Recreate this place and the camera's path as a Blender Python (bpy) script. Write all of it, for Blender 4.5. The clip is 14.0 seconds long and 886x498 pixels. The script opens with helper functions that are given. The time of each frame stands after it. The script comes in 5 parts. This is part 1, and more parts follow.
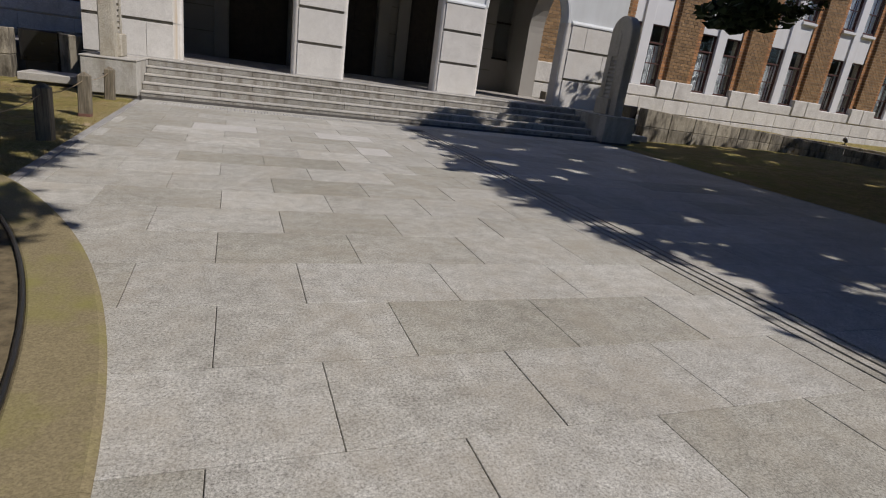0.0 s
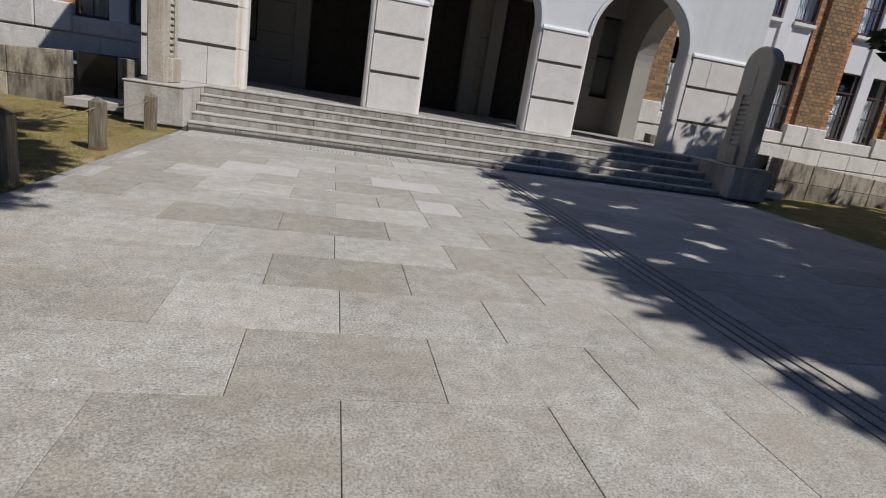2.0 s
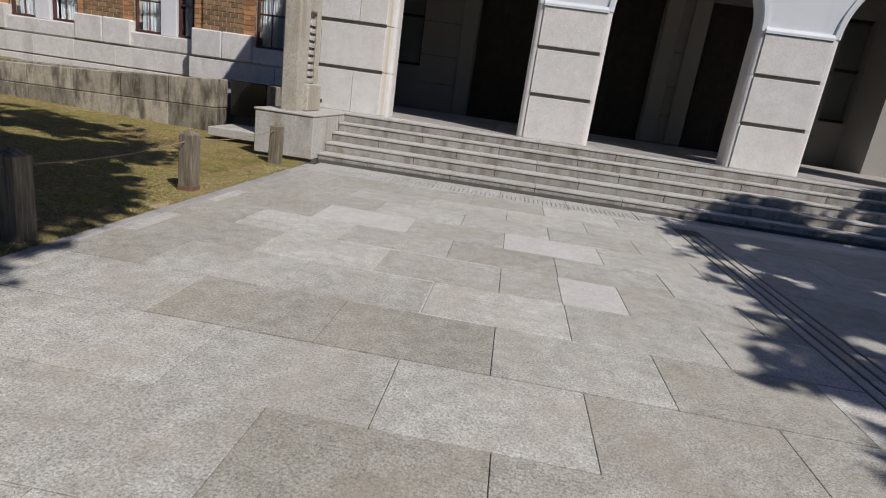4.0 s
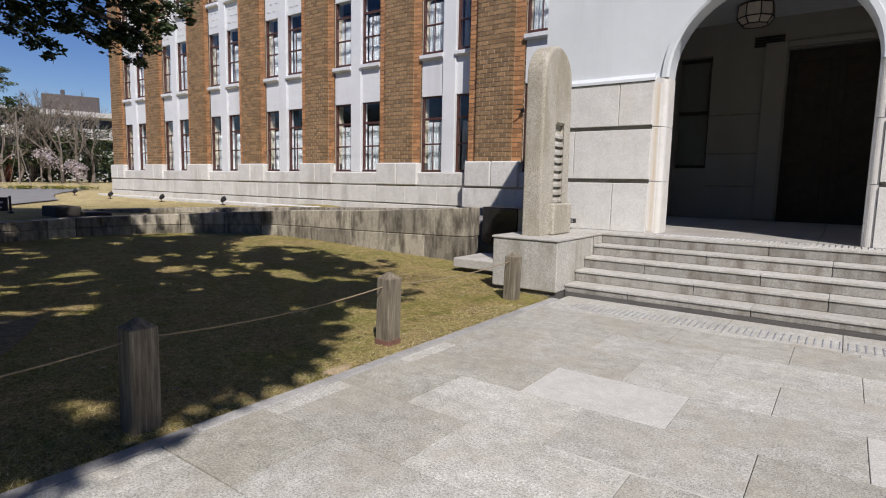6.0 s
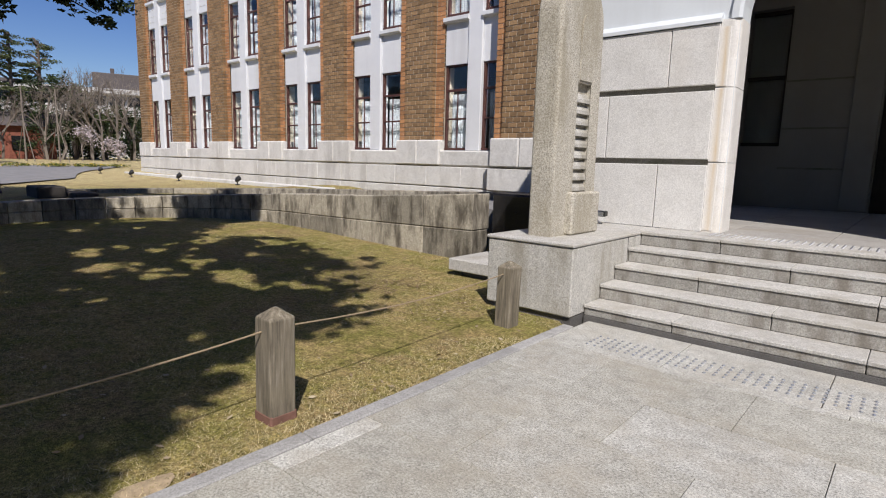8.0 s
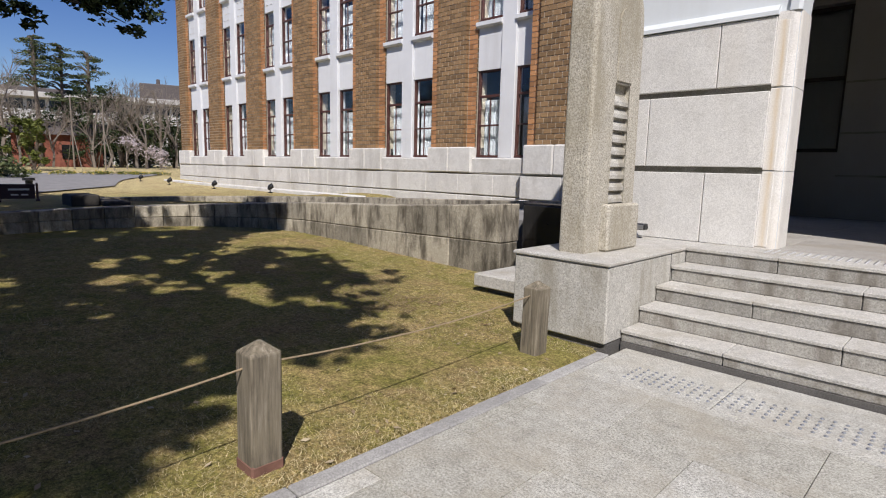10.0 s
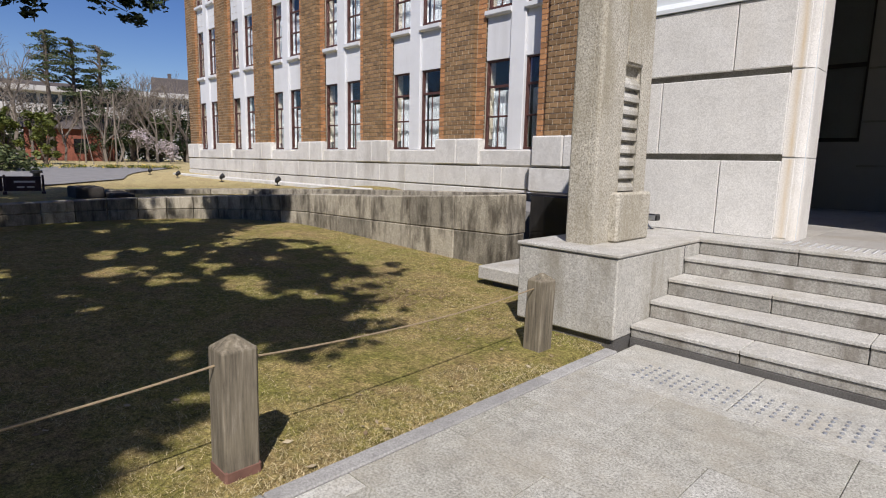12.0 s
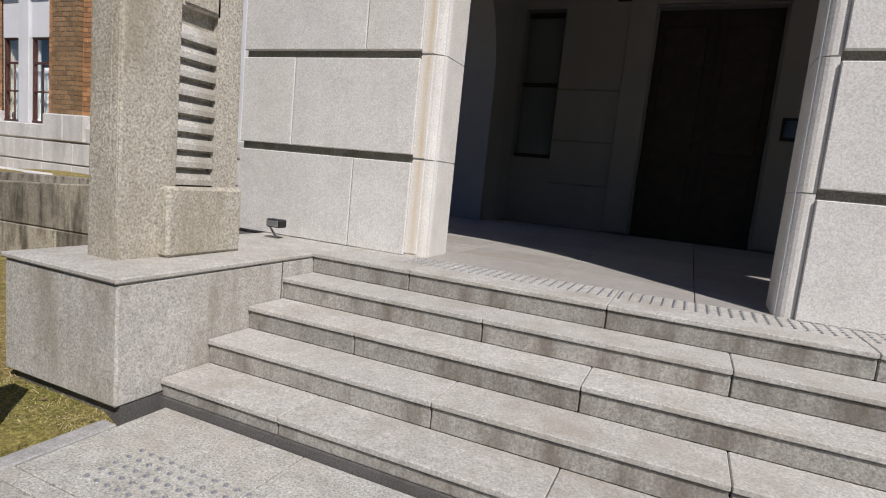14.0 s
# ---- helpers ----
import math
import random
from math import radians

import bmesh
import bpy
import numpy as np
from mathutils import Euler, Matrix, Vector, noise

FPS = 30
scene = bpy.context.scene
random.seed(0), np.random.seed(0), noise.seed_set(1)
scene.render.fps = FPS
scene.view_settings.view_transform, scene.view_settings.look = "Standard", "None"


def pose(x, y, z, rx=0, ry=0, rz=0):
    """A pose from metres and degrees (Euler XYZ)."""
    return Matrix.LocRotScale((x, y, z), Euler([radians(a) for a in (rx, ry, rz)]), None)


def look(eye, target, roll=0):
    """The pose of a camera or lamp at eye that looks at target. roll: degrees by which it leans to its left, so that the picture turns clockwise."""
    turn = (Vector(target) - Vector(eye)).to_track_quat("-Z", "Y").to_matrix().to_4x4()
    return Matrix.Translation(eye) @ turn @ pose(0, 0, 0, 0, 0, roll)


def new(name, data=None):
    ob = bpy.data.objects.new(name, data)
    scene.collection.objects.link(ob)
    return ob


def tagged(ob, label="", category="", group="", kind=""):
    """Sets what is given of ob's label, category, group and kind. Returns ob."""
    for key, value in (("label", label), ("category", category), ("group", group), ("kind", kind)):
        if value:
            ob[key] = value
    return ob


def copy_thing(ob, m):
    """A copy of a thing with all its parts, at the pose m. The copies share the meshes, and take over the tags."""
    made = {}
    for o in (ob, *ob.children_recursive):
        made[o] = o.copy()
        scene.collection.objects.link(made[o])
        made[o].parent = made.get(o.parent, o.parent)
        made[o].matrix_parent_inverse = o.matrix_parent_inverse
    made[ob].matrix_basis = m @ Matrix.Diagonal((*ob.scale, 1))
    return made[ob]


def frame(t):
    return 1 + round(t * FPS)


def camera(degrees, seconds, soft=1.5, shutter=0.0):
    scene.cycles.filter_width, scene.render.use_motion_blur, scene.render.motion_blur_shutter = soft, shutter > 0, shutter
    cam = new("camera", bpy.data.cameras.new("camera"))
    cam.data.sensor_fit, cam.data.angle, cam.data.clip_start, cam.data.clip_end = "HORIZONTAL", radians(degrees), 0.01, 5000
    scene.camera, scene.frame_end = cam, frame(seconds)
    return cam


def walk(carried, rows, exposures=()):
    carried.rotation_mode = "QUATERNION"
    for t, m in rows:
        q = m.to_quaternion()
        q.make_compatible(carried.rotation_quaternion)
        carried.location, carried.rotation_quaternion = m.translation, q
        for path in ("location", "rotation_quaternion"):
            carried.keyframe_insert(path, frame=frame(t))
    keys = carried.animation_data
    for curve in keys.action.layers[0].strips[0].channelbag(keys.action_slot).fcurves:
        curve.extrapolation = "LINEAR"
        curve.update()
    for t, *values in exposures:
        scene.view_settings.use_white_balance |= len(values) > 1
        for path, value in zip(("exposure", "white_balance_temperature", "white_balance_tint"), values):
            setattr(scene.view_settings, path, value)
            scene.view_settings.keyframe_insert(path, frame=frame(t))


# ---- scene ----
cam = camera(77.3, 14.0, soft=1.1)
EXPO = [(0, -0.22, 6700, 13.5), (0.5, -0.13, 6500, 13.5), (2, -0.07, 6500, 13.5), (4.5, -0.06, 6500, 13.5), (5, -0.05, 6500, 13.5), (6, 0.22, 6500, 13.5), (11, 0.32, 6500, 13.5), (12.5, 0.25, 6500, 13.5), (14, 0.1, 6500, 13.5)]
PATH = [
    (0, (0.826, 0.935, 1.416), (1.534, 2.699, 0.796), 7.9),
    (0.5, (1.0, 1.497, 1.406), (1.566, 3.315, 0.794), 9.7),
    (1, (1.199, 2.021, 1.397), (1.76, 3.843, 0.794), 10.3),
    (1.5, (1.351, 2.541, 1.38), (1.849, 4.39, 0.8), 10.1),
    (2, (1.547, 3.111, 1.362), (1.978, 4.987, 0.818), 9.0),
    (2.2, (1.633, 3.334, 1.389), (2.027, 5.221, 0.857), 8.4),
    (4.3, (2.085, 5.549, 1.421), (1.704, 7.432, 0.864), 6.6),
    (4.5, (2.095, 5.735, 1.442), (1.552, 7.582, 0.899), 5.2),
    (5, (2.069, 6.187, 1.447), (1.112, 7.904, 1.075), 2.2),
    (5.5, (2.028, 6.682, 1.421), (0.925, 8.332, 1.175), 1.3),
    (6, (1.934, 7.157, 1.432), (0.77, 8.767, 1.198), 1.2),
    (6.5, (1.78, 7.748, 1.442), (0.544, 9.3, 1.188), 1.1),
    (7, (1.643, 8.358, 1.431), (0.371, 9.876, 1.152), 0.8),
    (7.5, (1.496, 8.789, 1.441), (0.211, 10.29, 1.136), 1.1),
    (8, (1.34, 9.153, 1.46), (0.054, 10.653, 1.15), 1.5),
    (10.5, (1.126, 9.592, 1.485), (-0.283, 10.982, 1.198), 1.2),
    (11, (1.113, 9.604, 1.485), (-0.311, 10.978, 1.195), 1.1),
    (11.5, (1.074, 9.626, 1.474), (-0.351, 10.999, 1.181), 1.1),
    (12, (1.037, 9.807, 1.42), (-0.37, 11.194, 1.11), 1.3),
    (12.5, (1.135, 10.198, 1.445), (-0.233, 11.623, 1.132), 2.3),
    (13, (1.201, 10.805, 1.427), (-0.014, 12.366, 1.133), 4.2),
    (13.5, (1.39, 11.352, 1.428), (0.412, 13.076, 1.164), 5.1),
    (14, (1.563, 11.855, 1.41), (0.77, 13.673, 1.155), 5.7),
]
walk(cam, [(t, look(eye, target, roll)) for t, eye, target, roll in PATH], EXPO)

# ---------------------------------------------------------------- light
AX = 4.65                      # axis of symmetry of the entrance (x)
SUN_AZ, SUN_EL = math.radians(133.0), math.radians(48.0)   # clockwise from +y
world = bpy.data.worlds.new("world")
scene.world = world
world.use_nodes = True
wn = world.node_tree
sky = wn.nodes.new("ShaderNodeTexSky")
sky.sky_type = "NISHITA"
sky.sun_disc = False
sky.sun_elevation, sky.sun_rotation = SUN_EL, SUN_AZ
sky.air_density, sky.dust_density, sky.ozone_density = 1.0, 0.0, 3.5
wn.nodes["Background"].inputs[1].default_value = 0.07
clear = wn.nodes.new("ShaderNodeHueSaturation")     # very clear, deep blue air
clear.inputs["Saturation"].default_value = 1.26
clear.inputs["Hue"].default_value = 0.518
wn.links.new(sky.outputs[0], clear.inputs["Color"])
wn.links.new(clear.outputs[0], wn.nodes["Background"].inputs[0])
sun_dir = Vector((math.sin(SUN_AZ) * math.cos(SUN_EL), math.cos(SUN_AZ) * math.cos(SUN_EL), math.sin(SUN_EL)))
sun = new("sun", bpy.data.lights.new("sun", "SUN"))
sun.data.energy, sun.data.angle, sun.data.color = 4.25, radians(0.55), (1.0, 0.96, 0.91)
sun.matrix_world = look(sun_dir * 60, (0, 0, 0))


# ---------------------------------------------------------------- materials
def nodes_of(name, rough=0.8, metal=0.0, spec=0.4):
    m = bpy.data.materials.new(name)
    m.use_nodes = True
    t = m.node_tree
    b = t.nodes["Principled BSDF"]
    b.inputs["Roughness"].default_value = rough
    b.inputs["Metallic"].default_value = metal
    b.inputs["Specular IOR Level"].default_value = spec
    return m, t, b


def coords(t, stretch=(1, 1, 1)):
    g = t.nodes.new("ShaderNodeNewGeometry")
    mp = t.nodes.new("ShaderNodeMapping")
    mp.inputs["Scale"].default_value = stretch
    t.links.new(g.outputs["Position"], mp.inputs["Vector"])
    return mp.outputs[0]


def noise_of(t, vec, scale, detail=4.0, rough=0.6):
    n = t.nodes.new("ShaderNodeTexNoise")
    n.inputs["Scale"].default_value = scale
    n.inputs["Detail"].default_value = detail
    n.inputs["Roughness"].default_value = rough
    t.links.new(vec, n.inputs["Vector"])
    return n.outputs["Fac"]


def ramp(t, fac, *stops):
    r = t.nodes.new("ShaderNodeValToRGB")
    e = r.color_ramp.elements
    while len(e) < len(stops):
        e.new(0.5)
    for el, (p, c) in zip(e, stops):
        el.position = p
        el.color = (*c, 1) if len(c) == 3 else c
    t.links.new(fac, r.inputs[0])
    return r.outputs["Color"]


def mix(t, fac, a, b, mode="MIX"):
    n = t.nodes.new("ShaderNodeMix")
    n.data_type, n.blend_type = "RGBA", mode
    for v, i in ((fac, 0), (a, 6), (b, 7)):
        if isinstance(v, (int, float)):
            n.inputs[i].default_value = v
        elif isinstance(v, tuple):
            n.inputs[i].default_value = (*v, 1)
        else:
            t.links.new(v, n.inputs[i])
    return n.outputs[2]


def bump(t, b, height, strength, dist=0.01):
    n = t.nodes.new("ShaderNodeBump")
    n.inputs["Strength"].default_value = strength
    n.inputs["Distance"].default_value = dist
    t.links.new(height, n.inputs["Height"])
    t.links.new(n.outputs[0], b.inputs["Normal"])


def shade_by_piece(t, colour, low, high):
    """Each piece a little lighter or darker than the next."""
    o = t.nodes.new("ShaderNodeObjectInfo")
    r = ramp(t, o.outputs["Random"], (0.0, (low,) * 3), (1.0, (high,) * 3))
    return mix(t, 1.0, colour, r, "MULTIPLY")


def shade_by_island(t, colour, low, high):
    g = t.nodes.new("ShaderNodeNewGeometry")
    r = ramp(t, g.outputs["Random Per Island"], (0.0, (low,) * 3), (1.0, (high,) * 3))
    return mix(t, 1.0, colour, r, "MULTIPLY")


def stone(name, dark, light, stain, speck=140.0, stain_scale=1.3, stain_amount=0.5, streak=False, rough=0.85, piece=None, bumps=0.35, stain_from=0.48, mottle=0.6, pits=0.5, pit_scale=95.0):
    """Granite: speckled grain, broad stains and a fine relief."""
    m, t, b = nodes_of(name, rough)
    v = coords(t)
    grain = noise_of(t, v, speck, 3, 0.75)
    c = ramp(t, grain, (0.36, dark), (0.62, light))
    mott = noise_of(t, v, 13, 8, 0.7)
    c = mix(t, mottle, c, ramp(t, mott, (0.3, (0.72, 0.715, 0.7)), (0.68, (1.08, 1.08, 1.07))), "MULTIPLY")
    pit = noise_of(t, v, pit_scale, 3, 0.7)
    c = mix(t, pits, c, ramp(t, pit, (0.34, (0.5, 0.49, 0.46)), (0.5, (1.0, 1.0, 1.0)), (0.66, (1.16, 1.16, 1.15))), "MULTIPLY")
    cloud = noise_of(t, v, 3.1, 5, 0.65)
    c = mix(t, 0.35, c, ramp(t, cloud, (0.3, (0.62, 0.61, 0.6)), (0.7, (1.0, 1.0, 1.0))), "MULTIPLY")
    sv = coords(t, (1, 1, 0.28)) if streak else v
    blot = noise_of(t, sv, stain_scale, 6, 0.62)
    mask = ramp(t, blot, (stain_from, (0, 0, 0)), (stain_from + 0.2, (stain_amount,) * 3))
    c = mix(t, mask, c, stain)
    if piece:
        c = shade_by_piece(t, c, *piece)
    t.links.new(c, b.inputs["Base Color"])
    bump(t, b, mix(t, 0.6, grain, pit), bumps, 0.006)
    return m


def plain(name, colour, rough=0.6, metal=0.0, vary=0.25, scale=6.0, spec=0.4, bumps=0.1):
    m, t, b = nodes_of(name, rough, metal, spec)
    v = coords(t)
    f = noise_of(t, v, scale, 6, 0.65)
    lo = tuple(c * (1 - vary) for c in colour)
    hi = tuple(min(1, c * (1 + vary)) for c in colour)
    t.links.new(ramp(t, f, (0.3, lo), (0.7, hi)), b.inputs["Base Color"])
    if bumps:
        bump(t, b, noise_of(t, v, scale * 12, 3), bumps, 0.004)
    return m




def paving():
    """Worn granite: coarse crystals, dark pits, brown weathering; each slab of its own tone."""
    m, t, b = nodes_of("pale granite paving", 0.8)
    v = coords(t)
    coarse = noise_of(t, v, 72, 5, 0.8)
    fine = noise_of(t, v, 130, 3, 0.8)
    c = ramp(t, coarse, (0.34, (0.2, 0.197, 0.18)), (0.47, (0.47, 0.467, 0.432)), (0.62, (0.7, 0.695, 0.65)))
    c = mix(t, 0.85, c, ramp(t, fine, (0.34, (0.6, 0.595, 0.58)), (0.6, (1.08, 1.08, 1.08))), "MULTIPLY")
    c = mix(t, 0.7, c, ramp(t, noise_of(t, v, 8, 8, 0.75), (0.34, (0.62, 0.605, 0.58)), (0.62, (1.12, 1.12, 1.12))), "MULTIPLY")
    c = mix(t, 0.6, c, ramp(t, noise_of(t, v, 0.9, 5, 0.6), (0.36, (0.78, 0.77, 0.75)), (0.62, (1.06, 1.06, 1.06))), "MULTIPLY")
    brown = ramp(t, noise_of(t, v, 1.9, 7, 0.7), (0.46, (0, 0, 0)), (0.66, (0.6,) * 3))
    c = mix(t, brown, c, mix(t, coarse, (0.22, 0.198, 0.155), (0.56, 0.52, 0.44)))
    o = t.nodes.new("ShaderNodeObjectInfo")
    c = mix(t, 1.0, c, ramp(t, o.outputs["Random"], (0.0, (0.83, 0.82, 0.775)), (0.3, (0.95, 0.945, 0.93)), (0.65, (1.0, 1.0, 1.0)), (1.0, (1.14, 1.14, 1.14))), "MULTIPLY")
    t.links.new(c, b.inputs["Base Color"])
    bump(t, b, coarse, 0.22, 0.004)
    return m


PAVE = paving()
PAVE_LIGHT = stone("new pale granite slab", (0.5, 0.492, 0.465), (0.67, 0.658, 0.625), (0.5, 0.48, 0.44), 90, 1.0, 0.3, bumps=0.25)
STEP = stone("worn granite tread", (0.41, 0.402, 0.374), (0.64, 0.624, 0.585), (0.33, 0.3, 0.24), 70, 2.6, 0.6, piece=(0.92, 1.06))
# riser granite: base tone darker than the treads, with streaked stains on it
RISER = stone("stained granite riser, darker tone", (0.29, 0.283, 0.26), (0.48, 0.465, 0.425), (0.13, 0.11, 0.085), 70, 6.0, 0.7, streak=True, piece=(0.86, 1.12), bumps=0.5, stain_from=0.46)
PEDESTAL = stone("rough pedestal granite", (0.38, 0.373, 0.345), (0.65, 0.635, 0.59), (0.22, 0.195, 0.14), 95, 3.2, 0.62, streak=True, stain_from=0.44, pits=0.6, pit_scale=88.0)
STELE = stone("hammered stele granite", (0.36, 0.335, 0.28), (0.66, 0.625, 0.54), (0.27, 0.235, 0.16), 60, 3.0, 0.62, streak=True, bumps=0.9, stain_from=0.45, pits=0.8, pit_scale=62.0)
BLOCK = stone("pale bush-hammered wall stone", (0.6, 0.59, 0.56), (0.82, 0.81, 0.775), (0.52, 0.46, 0.37), 85, 1.1, 0.28, streak=True, piece=(0.95, 1.03), bumps=0.3, stain_from=0.55, mottle=0.2, pits=0.22)
JAMB = stone("pale jamb stone", (0.64, 0.625, 0.59), (0.83, 0.81, 0.77), (0.66, 0.58, 0.44), 90, 2.4, 0.4, streak=True, bumps=0.2, stain_from=0.52, mottle=0.2, pits=0.2)
PLINTH = stone("weathered pale plinth stone", (0.6, 0.59, 0.565), (0.82, 0.81, 0.775), (0.36, 0.34, 0.31), 60, 1.6, 0.55, streak=True, piece=(0.93, 1.04), stain_from=0.5)
MOSSWALL = stone("blackened retaining wall stone", (0.25, 0.225, 0.17), (0.52, 0.475, 0.385), (0.05, 0.04, 0.028), 60, 6.0, 0.85, streak=True, piece=(0.62, 1.28), bumps=0.6, stain_from=0.44)
KERB = stone("grey granite edging", (0.31, 0.305, 0.295), (0.46, 0.455, 0.44), (0.17, 0.17, 0.17), 120, 1.6, 0.4, piece=(0.9, 1.1))
GROOVE = stone("dirt-darkened joint stone", (0.17, 0.16, 0.14), (0.3, 0.285, 0.255), (0.1, 0.1, 0.06), 80, 3.0, 0.6)
DARKBASE = stone("dark stone base", (0.09, 0.085, 0.08), (0.16, 0.155, 0.15), (0.06, 0.055, 0.05), 120, 2.0, 0.4)
RINGKERB = stone("mossy brown concrete edging", (0.23, 0.19, 0.11), (0.32, 0.27, 0.155), (0.24, 0.23, 0.06), 60, 1.6, 0.8, piece=(0.96, 1.03), bumps=0.12, mottle=0.35)
PORCHFLOOR = stone("porch granite floor", (0.3, 0.29, 0.27), (0.5, 0.48, 0.45), (0.3, 0.26, 0.2), 120, 1.4, 0.4, piece=(0.9, 1.06))


def plaster(name, colour, stain):
    m, t, b = nodes_of(name, 0.8)
    v = coords(t)
    s = noise_of(t, coords(t, (1, 1, 0.1)), 1.4, 6, 0.65)
    c = ramp(t, noise_of(t, v, 1.0, 6, 0.7), (0.3, tuple(x * 0.9 for x in colour)), (0.7, colour))
    c = mix(t, ramp(t, s, (0.52, (0, 0, 0)), (0.75, (0.45,) * 3)), c, stain)
    t.links.new(c, b.inputs["Base Color"])
    bump(t, b, noise_of(t, v, 60, 4), 0.15, 0.004)
    return m


PLASTER = plaster("pale cool-white plaster", (0.68, 0.72, 0.74), (0.5, 0.52, 0.52))
WHITE = plaster("weathered white stucco", (0.7, 0.715, 0.725), (0.48, 0.48, 0.47))
# shade of the porch put into these two colours, darker than PLASTER
SIDEWALL = plaster("inner porch plaster, dimness in its colour", (0.36, 0.345, 0.315), (0.28, 0.26, 0.23))
PORCHWALL = plaster("porch inner wall stone, dimness in its colour", (0.3, 0.285, 0.26), (0.24, 0.22, 0.2))


def brick_mat(name, dark, light, island=False):
    m, t, b = nodes_of(name, 0.85)
    v = coords(t)
    c = ramp(t, noise_of(t, coords(t, (1, 1, 5)), 9, 6, 0.75), (0.3, dark), (0.72, light))
    c = (shade_by_island if island else shade_by_piece)(t, c, 0.72, 1.3)
    c = mix(t, 0.5, c, ramp(t, noise_of(t, v, 0.8, 4), (0.3, (0.75, 0.74, 0.72)), (0.7, (1.05, 1.0, 0.98))), "MULTIPLY")
    t.links.new(c, b.inputs["Base Color"])
    bump(t, b, noise_of(t, coords(t, (60, 60, 4)), 3, 3), 0.4, 0.006)
    return m


BRICK = brick_mat("brown scratch-faced brick", (0.175, 0.105, 0.05), (0.345, 0.225, 0.115))
BRICK_J = brick_mat("brown scratch-faced brick, run", (0.175, 0.105, 0.05), (0.345, 0.225, 0.115), True)
ORANGE = brick_mat("orange edge brick", (0.33, 0.155, 0.065), (0.5, 0.27, 0.125))
ORANGE_J = brick_mat("orange edge brick, run", (0.33, 0.155, 0.065), (0.5, 0.27, 0.125), True)
SOIL = plain("dark bed soil", (0.15, 0.12, 0.07), 0.95, vary=0.5, scale=14, bumps=0.8)
MORTAR = plain("pale brick mortar", (0.56, 0.49, 0.38), 0.95, vary=0.2, scale=12)
SASH = plain("dark red-brown painted sash", (0.075, 0.03, 0.024), 0.5, vary=0.2)
CURTAIN = plain("white curtain cloth", (0.5, 0.52, 0.54), 0.9, vary=0.15, scale=3)
ROOMDARK = plain("room backing, dimness in its colour", (0.12, 0.115, 0.11), 0.9)
DOORWOOD = plain("dark stained door wood", (0.035, 0.025, 0.02), 0.6, vary=0.3)
BLACKMETAL = plain("black painted metal", (0.02, 0.02, 0.021), 0.4, 0.3, vary=0.2)
STEEL = plain("polished steel stud", (0.62, 0.62, 0.62), 0.34, 0.85, vary=0.1)
GRATE = plain("cast iron grating", (0.07, 0.065, 0.06), 0.55, 0.6, vary=0.3)
GLOSSBLACK = plain("polished black plate", (0.015, 0.015, 0.016), 0.15, 0.0, vary=0.2, spec=0.6, bumps=0)
ROPE = plain("tan rope", (0.28, 0.215, 0.135), 0.9, vary=0.3, scale=40)
RUSTFOOT = plain("reddish painted post foot", (0.17, 0.088, 0.066), 0.9, vary=0.3, scale=10)
ASPHALT = plain("pale worn asphalt", (0.22, 0.215, 0.21), 0.95, vary=0.2, scale=3)
TARP = plain("very dark stone block", (0.05, 0.045, 0.04), 0.9, vary=0.35, scale=5)
SIGNBOARD = plain("dark maroon sign board", (0.05, 0.025, 0.03), 0.5, vary=0.15)
SIGNWHITE = plain("white sign paint", (0.75, 0.75, 0.75), 0.6, vary=0.05, bumps=0)
CONCRETE_FAR = plain("pale grey concrete", (0.46, 0.45, 0.43), 0.9, vary=0.12, scale=0.6)
ROOFDARK = plain("dark roof cladding", (0.1, 0.085, 0.08), 0.8, vary=0.2)
REDWALL = plain("red brick outbuilding wall", (0.24, 0.085, 0.055), 0.9, vary=0.25)
YELLOW = plain("yellow bedding flowers", (0.6, 0.42, 0.05), 0.8, vary=0.3, scale=30)


def rust_streak():
    """Ochre run-off down a stone corner, fading out to both sides."""
    m, t, b = nodes_of("ochre rust streak on stone", 0.9)
    g = t.nodes.new("ShaderNodeNewGeometry")
    sx = t.nodes.new("ShaderNodeSeparateXYZ")
    t.links.new(g.outputs["Position"], sx.inputs[0])
    k = t.nodes.new("ShaderNodeMapRange")
    k.inputs["From Min"].default_value, k.inputs["From Max"].default_value = -0.528, -0.42
    t.links.new(sx.outputs["X"], k.inputs["Value"])
    band = ramp(t, k.outputs[0], (0.0, (0, 0, 0)), (0.35, (0.35,) * 3), (0.62, (0.8,) * 3), (1.0, (0, 0, 0)))
    run = ramp(t, noise_of(t, coords(t, (1, 1, 0.12)), 14, 6, 0.7), (0.3, (0.35,) * 3), (0.7, (1, 1, 1)))
    stone_c = ramp(t, noise_of(t, coords(t), 85, 3, 0.75), (0.36, (0.63, 0.615, 0.58)), (0.62, (0.83, 0.81, 0.77)))
    c = mix(t, mix(t, 1.0, band, run, "MULTIPLY"), stone_c, (0.62, 0.47, 0.26))
    t.links.new(c, b.inputs["Base Color"])
    return m


RUST = rust_streak()


def wood_post():
    m, t, b = nodes_of("weathered grey-brown timber", 0.9)
    g = noise_of(t, coords(t, (1, 1, 0.06)), 45, 6, 0.7)
    c = ramp(t, g, (0.3, (0.07, 0.059, 0.043)), (0.55, (0.2, 0.172, 0.125)), (0.75, (0.35, 0.315, 0.245)))
    c = mix(t, ramp(t, noise_of(t, coords(t), 4, 4), (0.5, (0, 0, 0)), (0.7, (0.5,) * 3)), c, (0.22, 0.19, 0.13))
    t.links.new(c, b.inputs["Base Color"])
    bump(t, b, g, 0.6, 0.006)
    return m


